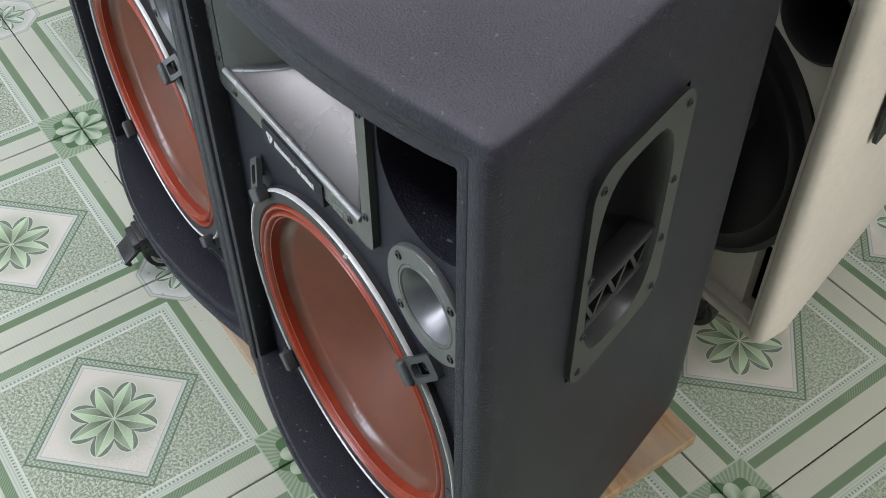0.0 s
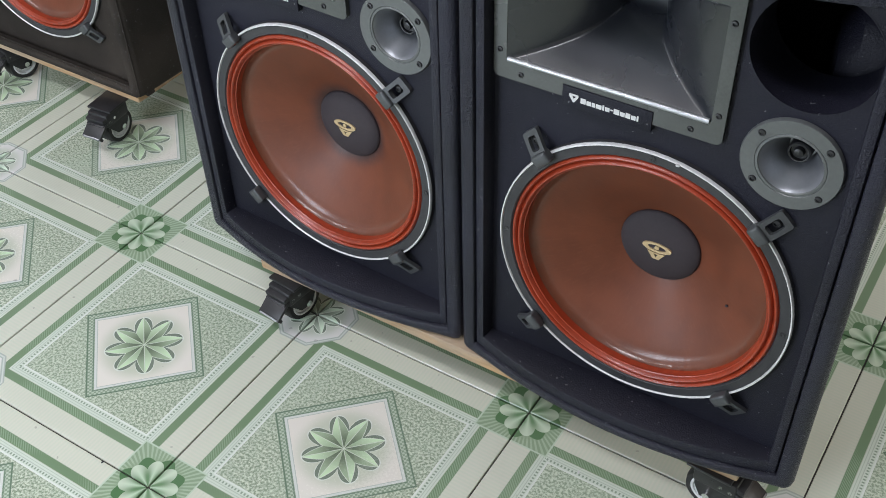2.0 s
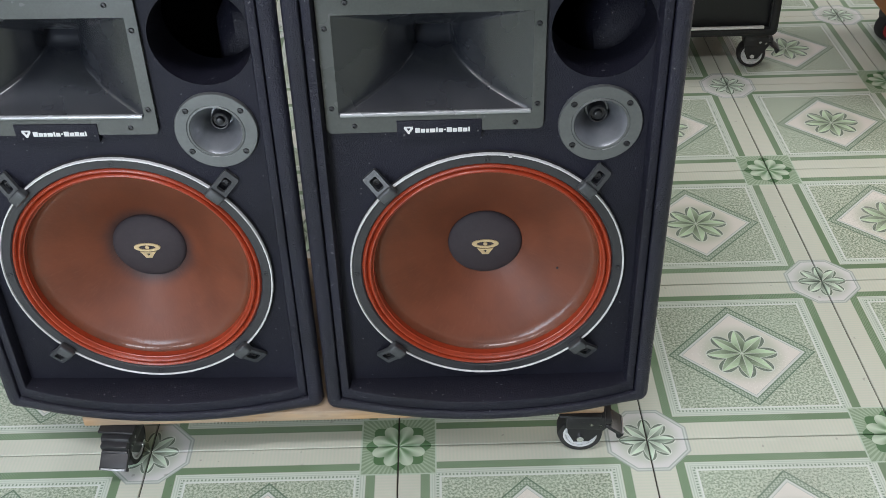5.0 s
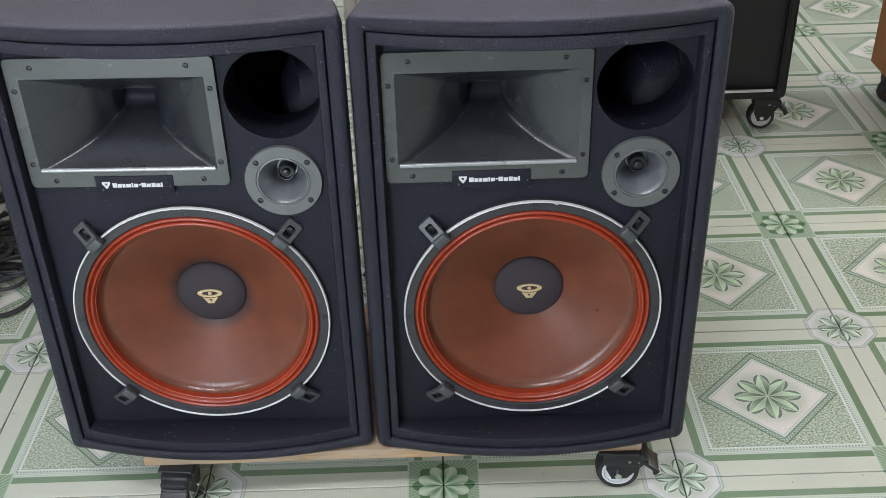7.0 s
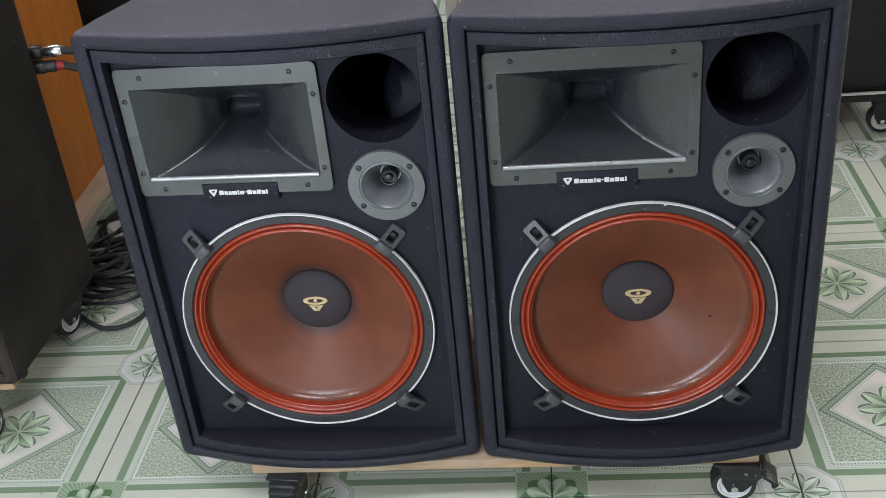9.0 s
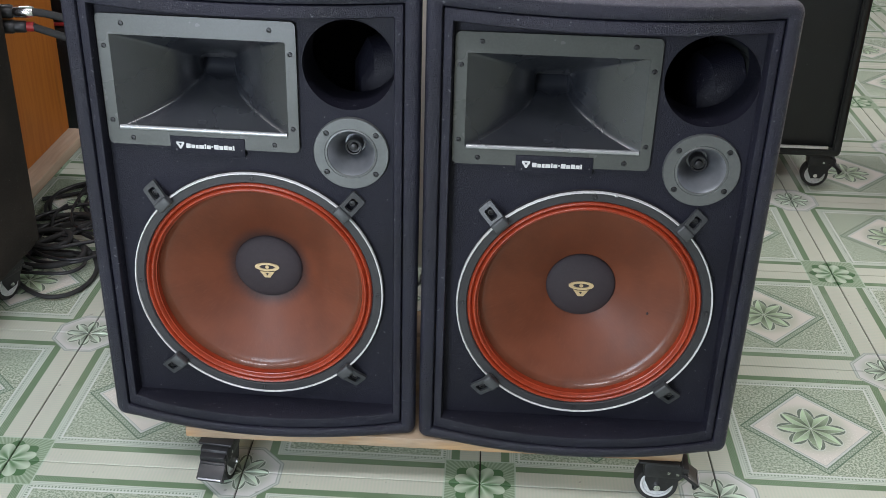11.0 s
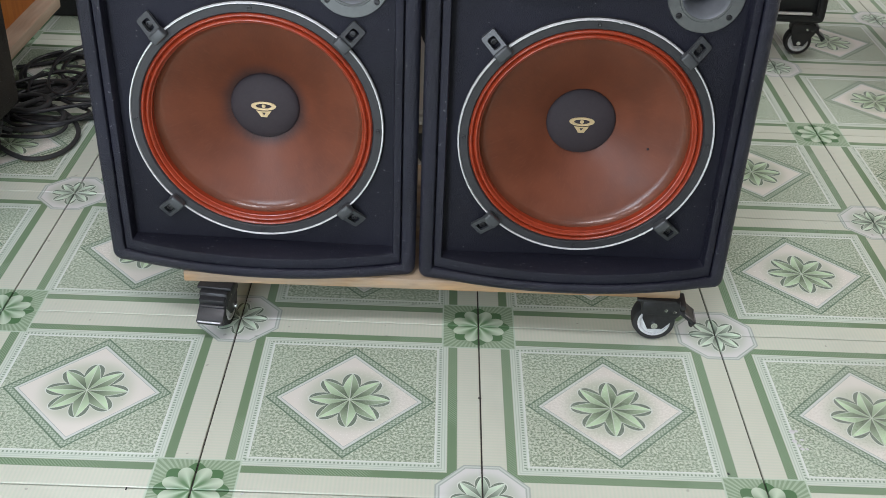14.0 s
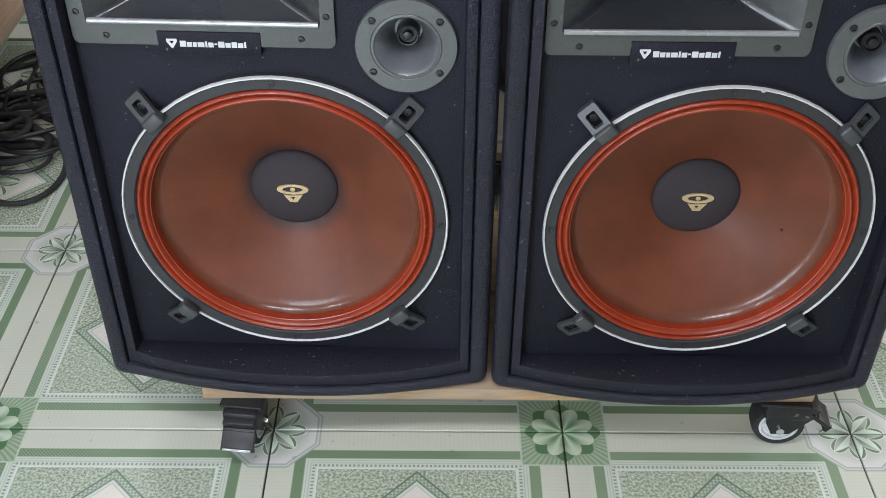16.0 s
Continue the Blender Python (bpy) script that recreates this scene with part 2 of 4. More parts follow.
TILE = 0.4
M_TILE = tile_material(TILE)
M_GROUT = plain("dark_grout", (0.050, 0.044, 0.038), 0.85)
M_WALL = plain("pale_wall_paint", (0.55, 0.54, 0.52), 0.7, vary=0.05, fine=60)
# unseen wall toned down to keep its reflection off the black cabinet
M_DIMWALL = plain("brown_grey_bounce_cut", (0.20, 0.185, 0.175), 0.75, vary=0.08, fine=60)
M_CEILING = plain("grey_ceiling_sheet", (0.50, 0.50, 0.50), 0.8, vary=0.1)
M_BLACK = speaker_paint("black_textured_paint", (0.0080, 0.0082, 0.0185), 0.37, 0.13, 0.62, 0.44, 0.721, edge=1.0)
M_BAFFLE = speaker_paint("black_baffle_paint", (0.0076, 0.0078, 0.0150), 0.50, 0.14, 0.34, 0.28)
M_CARPET = speaker_paint("worn_grey_carpet", (0.026, 0.021, 0.017), 0.92, 0.1, 0.42, 0.3, None, 1.7)
M_SATIN = speaker_paint("smooth_black_laminate", (0.011, 0.012, 0.014), 0.42, 0.0, 0.08)
M_CREAM = plain("cream_white_paint", (0.80, 0.745, 0.665), 0.42, vary=0.06, fine=120, relief=0.12)
M_GREY = plain("grey_horn_plastic", (0.066, 0.071, 0.068), 0.24, vary=0.12, fine=400, relief=0.06)
# same plastic as M_GREY, darkened: shade inside the horn is in the colour
M_HORN = plain("satin_horn_flare_shaded", (0.0145, 0.0165, 0.0215), 0.26, vary=0.10, fine=300, relief=0.05, spec=1.0)
M_DARKGREY = plain("dark_grey_gasket", (0.027, 0.027, 0.030), 0.55, vary=0.2)
M_TWEETER = plain("grey_tweeter_metal", (0.115, 0.122, 0.122), 0.33, metal=0.25, vary=0.12)
M_FLARE = plain("polished_flare_metal", (0.22, 0.23, 0.25), 0.32, metal=0.60, vary=0.08)
# for the worn pedal edge, and as a painted highlight on the horn lip
M_LIP = plain("worn_metal_and_lip_highlight", (0.36, 0.37, 0.38), 0.26, metal=0.45, vary=0.1)
M_SILVER = plain("bare_metal_rim", (0.74, 0.74, 0.74), 0.45, metal=0.30, vary=0.15)
M_CHROME = plain("chrome", (0.72, 0.72, 0.73), 0.18, metal=1.0, vary=0.08)
M_PLASTIC = plain("black_plastic", (0.016, 0.016, 0.018), 0.4, vary=0.3)
M_CLAMP = plain("dark_grey_clamp_plastic", (0.046, 0.049, 0.052), 0.36, vary=0.2)
M_HANDLE = plain("glossy_black_handle_plastic", (0.026, 0.028, 0.028), 0.34, vary=0.2)
M_RUBBER = plain("black_rubber", (0.022, 0.022, 0.022), 0.72, vary=0.3)
M_STEEL = plain("black_steel", (0.026, 0.026, 0.028), 0.38, metal=0.3, vary=0.3)
M_GOLD = plain("gold_emblem", (0.62, 0.47, 0.27), 0.35, metal=0.4, vary=0.15)
M_WHITEINK = plain("white_ink", (0.60, 0.60, 0.60), 0.5, vary=0.05)
M_SURROUND = plain("red_rubber_surround", (0.275, 0.033, 0.011), 0.34, vary=0.25, fine=90, relief=0.1, coat=0.25)
M_RIMWHITE = plain("pale_wheel_rim", (0.62, 0.63, 0.64), 0.45, vary=0.15)
M_RED = plain("red_plastic", (0.34, 0.02, 0.02), 0.4)
M_BOARD = wood("raw_pine_board", (0.52, 0.335, 0.175), (0.31, 0.175, 0.080), "x", 0.6, grime=0.75)
M_PALEBOARD = wood("pale_worn_board", (0.56, 0.435, 0.325), (0.44, 0.325, 0.235), "y", 0.65, size=0.6)
M_ORANGE = wood("orange_varnished_wood", (0.50, 0.170, 0.030), (0.42, 0.130, 0.022), "z", 0.50, 0.0, spec=0.2)


def cone_material(name, soak0, soak1):
    """Brown-red coated paper cone, mottled, with faint streaks; dark glue soaked out from the cap between two radii."""
    m, t, b, c = base(name)
    sep = t.nodes.new("ShaderNodeSeparateXYZ")
    t.links.new(c, sep.inputs[0])
    x, z = Val(t, sep.outputs[0]), Val(t, sep.outputs[2])
    r = (x * x + z * z).math("SQRT")
    mott, fine = noise_val(t, c, 16, 4), noise_val(t, c, 300, 2)
    col = mix(t, mott.ramp(0.3, 0.7), (0.108, 0.0285, 0.0115), (0.144, 0.0385, 0.0160))
    col = mix(t, (r + mott * 0.014).ramp(soak1, soak0), col, (0.026, 0.019, 0.021))
    # brush marks that run out from the middle, strongest in the lacquered edge
    join = t.nodes.new("ShaderNodeCombineXYZ")
    t.links.new((z.math("ARCTAN2", x) * 34.0).socket, join.inputs[0])
    t.links.new((r * 60.0).socket, join.inputs[1])
    brush = noise_val(t, join.outputs[0], 1.0, 4, 0.6)
    feed(t, b, "Base Color", mix(t, brush.ramp(0.5, 0.75) * 0.18, col, (0.20, 0.075, 0.045)))
    feed(t, b, "Specular IOR Level", 0.36)
    feed(t, b, "Roughness", mott * 0.18 + brush * 0.10 + 0.40)
    feed(t, b, "Coat Weight", r.ramp(0.145, 0.152) * brush.ramp(0.30, 0.58) * 0.95 + 0.05)
    feed(t, b, "Coat Roughness", brush * 0.12 + 0.12)
    bump(t, b, fine * 0.4 + brush * r.ramp(0.10, 0.150) * 1.4, 0.30, 0.0008)
    return m


# near-zero black that paints in the shade deep inside holes
M_VOID = plain("dead_black_hole_shade", (0.003, 0.003, 0.004), 0.9, spec=0.08)
M_CONE = cone_material("red_brown_coated_cone", 0.055, 0.063)
M_CONE_SOAKED = cone_material("red_brown_cone_with_glue_halo", 0.052, 0.084)
M_CAP = plain("dark_dust_cap", (0.028, 0.021, 0.026), 0.75, vary=0.15)

# ---------------------------------------------------------------- mesh helpers


def part(name, bm, mat, parent=None, label="", at=None, smooth=35):
    """Links a bmesh as one mesh object under a thing or part."""
    me = bpy.data.meshes.new(name)
    bmesh.ops.recalc_face_normals(bm, faces=bm.faces)
    for f in bm.faces:
        f.smooth = smooth > 0
    bm.to_mesh(me)
    bm.free()
    if smooth > 0:
        me.set_sharp_from_angle(angle=radians(smooth))
    me.materials.append(mat)
    ob = new(name, me)
    ob.parent = parent
    if at is not None:
        ob.matrix_basis = at
    if label:
        ob["label"] = label
    return ob


def thing(name, at, label, category, group="", kind=""):
    return_ob = new(name)
    return_ob.matrix_basis = at
    return_ob.empty_display_size = 0.05
    return tagged(return_ob, label, category, group, kind)


def add_box(bm, x0, x1, y0, y1, z0, z1, bevel=0.0, seg=2, m=None):
    r = bmesh.ops.create_cube(bm, size=1.0)
    mat = Matrix.Translation(((x0 + x1) / 2, (y0 + y1) / 2, (z0 + z1) / 2)) @ Matrix.Diagonal((x1 - x0, y1 - y0, z1 - z0, 1))
    bmesh.ops.transform(bm, matrix=mat, verts=r["verts"])
    verts = r["verts"]
    if bevel > 0:
        edges = list({e for v in verts for e in v.link_edges})
        out = bmesh.ops.bevel(bm, geom=edges, offset=bevel, segments=seg, affect="EDGES", profile=0.5)
        verts = list({v for f in out["faces"] for v in f.verts} | {v for v in verts if v.is_valid})
    if m is not None:
        bmesh.ops.transform(bm, matrix=m, verts=verts)
    return verts


def box(x0, x1, y0, y1, z0, z1, bevel=0.0, seg=2, m=None):
    bm = bmesh.new()
    add_box(bm, x0, x1, y0, y1, z0, z1, bevel, seg, m)
    return bm


def add_lathe(bm, profile, n=48, m=None, close=False):
    """Turns (radius, height) pairs about the y axis."""
    rings = []
    for r, h in profile:
        if r < 1e-6:
            rings.append([bm.verts.new((0, h, 0))])
        else:
            rings.append([bm.verts.new((r * math.cos(2 * math.pi * i / n), h, r * math.sin(2 * math.pi * i / n))) for i in range(n)])
    pairs = list(zip(rings, rings[1:])) + ([(rings[-1], rings[0])] if close else [])
    for a, b in pairs:
        for i in range(n):
            j = (i + 1) % n
            if len(a) == 1 and len(b) > 1:
                bm.faces.new((a[0], b[i], b[j]))
            elif len(b) == 1 and len(a) > 1:
                bm.faces.new((a[i], a[j], b[0]))
            elif len(a) > 1:
                bm.faces.new((a[i], a[j], b[j], b[i]))
    if m is not None:
        bmesh.ops.transform(bm, matrix=m, verts=[v for ring in rings for v in ring])


def lathe(profile, n=48, m=None, close=False):
    bm = bmesh.new()
    add_lathe(bm, profile, n, m, close)
    return bm


def round_rect(x0, x1, z0, z1, r, seg=5):
    pts = []
    for cx, cz, a0 in ((x1 - r, z1 - r, 0), (x0 + r, z1 - r, 90), (x0 + r, z0 + r, 180), (x1 - r, z0 + r, 270)):
        for i in range(seg + 1):
            a = radians(a0 + 90 * i / seg)
            pts.append((cx + r * math.cos(a), cz + r * math.sin(a)))
    return pts


def circle_pts(cx, cz, r, n=48):
    return [(cx + r * math.cos(2 * math.pi * i / n), cz + r * math.sin(2 * math.pi * i / n)) for i in range(n)]


def add_loops(bm, loops):
    """Skins a run of point loops of equal length: each a list of (x, y, z)."""
    rings = [[bm.verts.new(p) for p in loop] for loop in loops]
    n = len(rings[0])
    for a, b in zip(rings, rings[1:]):
        for i in range(n):
            j = (i + 1) % n
            bm.faces.new((a[i], a[j], b[j], b[i]))
    return rings


def holed_plate(outer, holes, y0, y1):
    """A plate in the xz plane from y0 (front) to y1 with holes through it."""
    bm = bmesh.new()
    edges, loops = [], []
    for pts in [outer] + holes:
        vs = [bm.verts.new((x, y0, z)) for x, z in pts]
        loops.append(vs)
        edges += [bm.edges.new((vs[i], vs[(i + 1) % len(vs)])) for i in range(len(vs))]
    bmesh.ops.triangle_fill(bm, edges=edges, use_beauty=True, use_dissolve=False)
    for vs in loops:
        back = [bm.verts.new((v.co.x, y1, v.co.z)) for v in vs]
        for i in range(len(vs)):
            j = (i + 1) % len(vs)
            bm.faces.new((vs[i], vs[j], back[j], back[i]))
    return bm


def tube_curve(name, points, radius, mat, parent=None, label="", res=3):
    cu = bpy.data.curves.new(name, "CURVE")
    cu.dimensions, cu.bevel_depth, cu.bevel_resolution, cu.resolution_u = "3D", radius, res, 10
    sp = cu.splines.new("NURBS")
    sp.points.add(len(points) - 1)
    for p, co in zip(sp.points, points):
        p.co = (*co, 1)
    sp.use_endpoint_u, sp.order_u = True, 4
    cu.materials.append(mat)
    ob = new(name, cu)
    ob.parent = parent
    if label:
        ob["label"] = label
    return ob


# ---------------------------------------------------------------- room
X0, X1, Y0, Y1, TOP = -3.2, 3.2, -2.4, 4.0, 2.9
floor = part("floor", box(X0, X1, Y0, Y1, -0.12, -0.004), M_GROUT, smooth=0)
tagged(floor, "green and white patterned glazed ceramic tile floor", "floor", kind="structure")


def wall(name, x0, x1, y0, y1, mat=M_WALL, label="plain pale painted room wall"):
    tagged(part(name, box(x0, x1, y0, y1, -0.12, TOP), mat, smooth=0), label, "wall", kind="structure")


wall("wall_north", X0 - 0.15, X1 + 0.15, Y1, Y1 + 0.15)
sw = bmesh.new()
for x0, x1, z0, z1 in ((X0 - 0.15, WIN[0], -0.12, TOP), (WIN[1], X1 + 0.15, -0.12, TOP), (WIN[0], WIN[1], -0.12, WIN[2]), (WIN[0], WIN[1], WIN[3], TOP)):
    add_box(sw, x0, x1, Y0 - 0.15, Y0, z0, z1)
tagged(part("wall_south", sw, M_WALL, smooth=0), "plain pale painted room wall with a doorway", "wall", kind="structure")
doorway = tagged(new("door_1"), "open doorway with a pale frame, letting daylight in", "doorway", kind="structure")
for x0, x1, z0, z1 in ((WIN[0], WIN[0] + 0.05, WIN[2], WIN[3]), (WIN[1] - 0.05, WIN[1], WIN[2], WIN[3]), (WIN[0] + 0.05, WIN[1] - 0.05, WIN[3] - 0.05, WIN[3])):
    part("door_frame", box(x0, x1, Y0 - 0.04, Y0 + 0.004, z0, z1, 0.003), M_WALL, doorway)
ew = bmesh.new()
for y0, y1, z0, z1 in ((Y0, EAST[0], -0.12, TOP), (EAST[1], Y1, -0.12, TOP), (EAST[0], EAST[1], -0.12, EAST[2]), (EAST[0], EAST[1], EAST[3], TOP)):
    add_box(ew, X1, X1 + 0.15, y0, y1, z0, z1)
tagged(part("wall_east", ew, M_DIMWALL, smooth=0), "unseen brown-grey room wall, dimmed to cut bounce, with an added window", "wall", kind="structure")
# unseen opening added around the fill light for the white loudspeaker
window = tagged(new("fill_window_1"), "added unseen window with a pale frame, for fill light", "window", kind="structure")
for y0, y1, z0, z1 in ((EAST[0], EAST[0] + 0.05, EAST[2], EAST[3]), (EAST[1] - 0.05, EAST[1], EAST[2], EAST[3]), (EAST[0] + 0.05, EAST[1] - 0.05, EAST[3] - 0.05, EAST[3]),
                       (EAST[0] + 0.05, EAST[1] - 0.05, EAST[2], EAST[2] + 0.05)):
    part("window_frame", box(X1 - 0.004, X1 + 0.04, y0, y1, z0, z1, 0.003), M_WALL, window)
wall("wall_west", X0 - 0.15, X0, Y0, Y1)
ceiling = part("ceiling", box(X0 - 0.15, X1 + 0.15, Y0 - 0.15, Y1 + 0.15, TOP, TOP + 0.12), M_CEILING, smooth=0)
tagged(ceiling, "plain grey sheet ceiling above the room", "ceiling", kind="structure")
for lx, ly, watts in LAMPS:
    lamp = thing("ceiling_lamp", pose(lx, ly, TOP), "white panel lamp set unseen on the ceiling for light", "lamp", "ceiling lamps")
    part("housing", box(-0.63, 0.63, -0.18, 0.18, -0.06, 0.0, 0.008), M_RIMWHITE, lamp)

# ---------------------------------------------------------------- loudspeakers


def shell(hw, back_hw, depth, height, side_y, bow, rim, corner=0.016, back_round=0.012, cut=None, step=0.0025, taper_from=None, skip=0, only=None, top_extra=0.0, base_extra=0.0):
    """Cabinet shell: an open front with a rounded, stepped rim, sides that taper to the back, and a bowed front edge.
    cut: (y0, y1, z0, z1), a hole in the +x side. skip, only: which of its loops, counted from the baffle, to leave out or keep."""
    zs = [0, 0.06, height - 0.06, height]
    if cut:
        zs = [0, 0.06, cut[2], cut[3], height - 0.06, height]
    nx = 20

    def half(y):
        t0 = side_y if taper_from is None else taper_from
        return hw - (hw - back_hw) * max(0.0, (y - t0)) / (depth - t0)

    def front(x):
        return side_y - bow * max(0.0, 1 - (x / hw) ** 2)

    def ring(d, dy, absolute=None):
        r = max(0.002, corner - d)
        xs = [-hw + 2 * hw * i / nx for i in range(nx + 1)]
        out = []
        z0, z1 = d + (base_extra if d > 0.03 else 0.0), height - d - (top_extra if d > 0.03 else 0.0)
        # bottom edge, right corner, right side, corner, top, corner, left side, corner
        def corner_pts(sx, cz, start):
            res = []
            for i in range(5):
                t = radians(start + 90 * i / 4)
                res.append((("c", sx, r * math.cos(t)), cz + r * math.sin(t)))
            return res
        seq = [(("f", x / hw), z0) for x in xs[1:-1]]
        seq += corner_pts(1, z0 + r, -90)
        seq += [(("c", 1, r), min(max(z, z0 + r + 0.001), z1 - r - 0.001)) for z in zs[1:-1]]
        seq += corner_pts(1, z1 - r, 0)
        seq += [(("f", x / hw), z1) for x in reversed(xs[1:-1])]
        seq += corner_pts(-1, z1 - r, 90)
        seq += [(("c", -1, -r), min(max(z, z0 + r + 0.001), z1 - r - 0.001)) for z in reversed(zs[1:-1])]
        seq += corner_pts(-1, z0 + r, 180)
        for key, z in seq:
            y = absolute
            if y is None:
                fx = key[1] * hw * 0.98 if key[0] == "f" else key[1] * (hw - r)
                y = front(fx) + dy
            W = half(y) - d
            x = key[1] * (W - r) if key[0] == "f" else key[1] * (W - r) + key[2]
            if key[0] == "f":
                x = key[1] * (W - r)
            out.append((x, y, z))
        return out

    loops = [ring(rim, 0, 0.004), ring(rim, step + 0.002), ring(rim - 0.0015, step), ring(0.0255, step), ring(0.0245, step + 0.001), ring(0.0243, step + 0.010), ring(0.0222, step + 0.010),
             ring(0.0220, 0.0016), ring(0.0205, 0), ring(0.013, 0), ring(0.009, 0.001), ring(0.004, 0.0045), ring(0.001, 0.0095), ring(0, 0.016)]
    ys = [0.03, depth - back_round * 2]
    if cut:
        ys = [0.03, cut[0], cut[1], depth - back_round * 2]
    loops += [ring(0, 0, y) for y in ys]
    loops += [ring(0.003, 0, depth - back_round * 0.4), ring(back_round, 0, depth)]
    bm = bmesh.new()
    rings = add_loops(bm, loops[skip:only])
    if only is None:
        bm.faces.new(list(reversed(rings[-1])))
    if cut:
        doomed = [f for f in bm.faces if f.calc_center_median().x > 0.5 * back_hw and f.normal.x >= -2
                  and cut[0] < f.calc_center_median().y < cut[1] and cut[2] < f.calc_center_median().z < cut[3]]
        bmesh.ops.delete(bm, geom=doomed, context="FACES")
    return bm


def screw(parent, x, y, z, r=0.0042, m=None, mat=None, name="screw"):
    bm = lathe([(r, 0.003), (r, 0), (r * 0.8, -0.0016), (r * 0.5, -0.0018), (r * 0.42, -0.0004), (0, -0.0004)], 12)
    return part(name, bm, mat or M_PLASTIC, parent, at=pose(x, y, z) if m is None else m)


def make_woofer(parent, cx, cz, cone_mat=M_CONE):
    ring = lathe([(0.176, 0.02), (0.176, -0.006), (0.178, -0.0085), (0.1892, -0.0085), (0.1894, -0.0055), (0.1930, -0.0055), (0.1936, 0.004)], 72)
    w = part("woofer", ring, M_DARKGREY, parent, "fifteen-inch woofer with dark grey gasket ring", pose(cx, 0, cz))
    part("rim", lathe([(0.1896, -0.0056), (0.1898, -0.0085), (0.1906, -0.0100), (0.1918, -0.0100), (0.1927, -0.0085), (0.1929, -0.0056)], 72), M_SILVER, w, "thin bare metal rim")
    prof = [(0.1775, -0.0045)]
    for i in range(25):
        a = i / 24
        prof.append((0.1765 - 0.0155 * a, -0.004 - 0.0055 * abs(math.sin(a * 2 * math.pi))))
    prof += [(0.1600, -0.0035), (0.1590, 0.0060)]
    part("surround", lathe(prof, 72), M_SURROUND, w, "orange-red double-roll rubber surround")
    cone = [(0.1608, 0.0025), (0.1596, 0.0056), (0.1580, 0.0088), (0.1560, 0.0118), (0.1536, 0.0144), (0.1506, 0.0168)]
    for i in range(1, 14):
        a = i / 13
        cone.append((0.1506 - 0.0978 * a, 0.0168 + 0.0475 * (a ** 1.12)))
    part("cone", lathe(cone, 96), cone_mat, w, "brown-red coated paper cone")
    cap = [(0.0540, 0.0635)] + [(0.0540 * math.cos(radians(a)), 0.0630 - 0.0115 * math.sin(radians(a))) for a in range(6, 91, 7)]
    cap[-1] = (0, 0.0515)
    part("dust_cap", lathe(cap, 48), M_CAP, w, "round dark dust cap")
    # plain gold emblem on the cap
    em = holed_plate([(x * 0.0195, 0.0045 + z * 0.0072) for x, z in circle_pts(0, 0, 1.0, 28)], [[(x * 0.0125, 0.0045 + z * 0.0040) for x, z in circle_pts(0, 0, 1.0, 20)]], 0.0502, 0.0540)
    part("emblem", em, M_GOLD, w, "small plain gold emblem", smooth=0)
    part("emblem_dot", lathe([(0.0030, 0.054), (0.0030, 0.0500), (0, 0.0496)], 16, pose(0, 0, 0.0045)), M_GOLD, w)
    part("emblem_wedge", holed_plate([(-0.0120, -0.0030), (-0.0050, -0.0042), (0.0050, -0.0042), (0.0120, -0.0030), (0.0066, -0.0105), (0.0045, -0.0140), (-0.0045, -0.0140), (-0.0066, -0.0105)],
                                      [[(-0.0030, -0.0062), (0.0030, -0.0062), (0.0, -0.0112)]], 0.0502, 0.0540), M_GOLD, w, smooth=0)
    for k in range(8):
        a = radians(90 + 45 * k)
        if k % 2 == 0:
            part("bolt_hole", lathe([(0.0042, -0.0080), (0.0040, -0.0092), (0.0022, -0.0094), (0, -0.0078)], 12), M_PLASTIC, w, at=pose(0.1835 * math.cos(a), 0, 0.1835 * math.sin(a)))
    # four clamps that hold the rim
    for k, deg in enumerate((46, 134, -134, -46)):
        bm = holed_plate(round_rect(0.194, 0.2265, -0.0120, 0.0120, 0.003), [round_rect(0.2025, 0.2200, -0.0064, 0.0064, 0.0030)], -0.0060, 0.0)
        for v in bm.verts:
            v.co.y -= max(0.0, 0.2265 - v.co.x) * 0.42
        add_box(bm, 0.1835, 0.1995, -0.0225, -0.0085, -0.0122, 0.0122, 0.0030, 3)
        c = part("clamp", bm, M_CLAMP, parent, "black plastic woofer clamp", pose(cx, 0, cz, 0, -deg, 0))
        screw(c, 0.2115, -0.0055, 0, 0.0054, mat=M_STEEL)
    return w


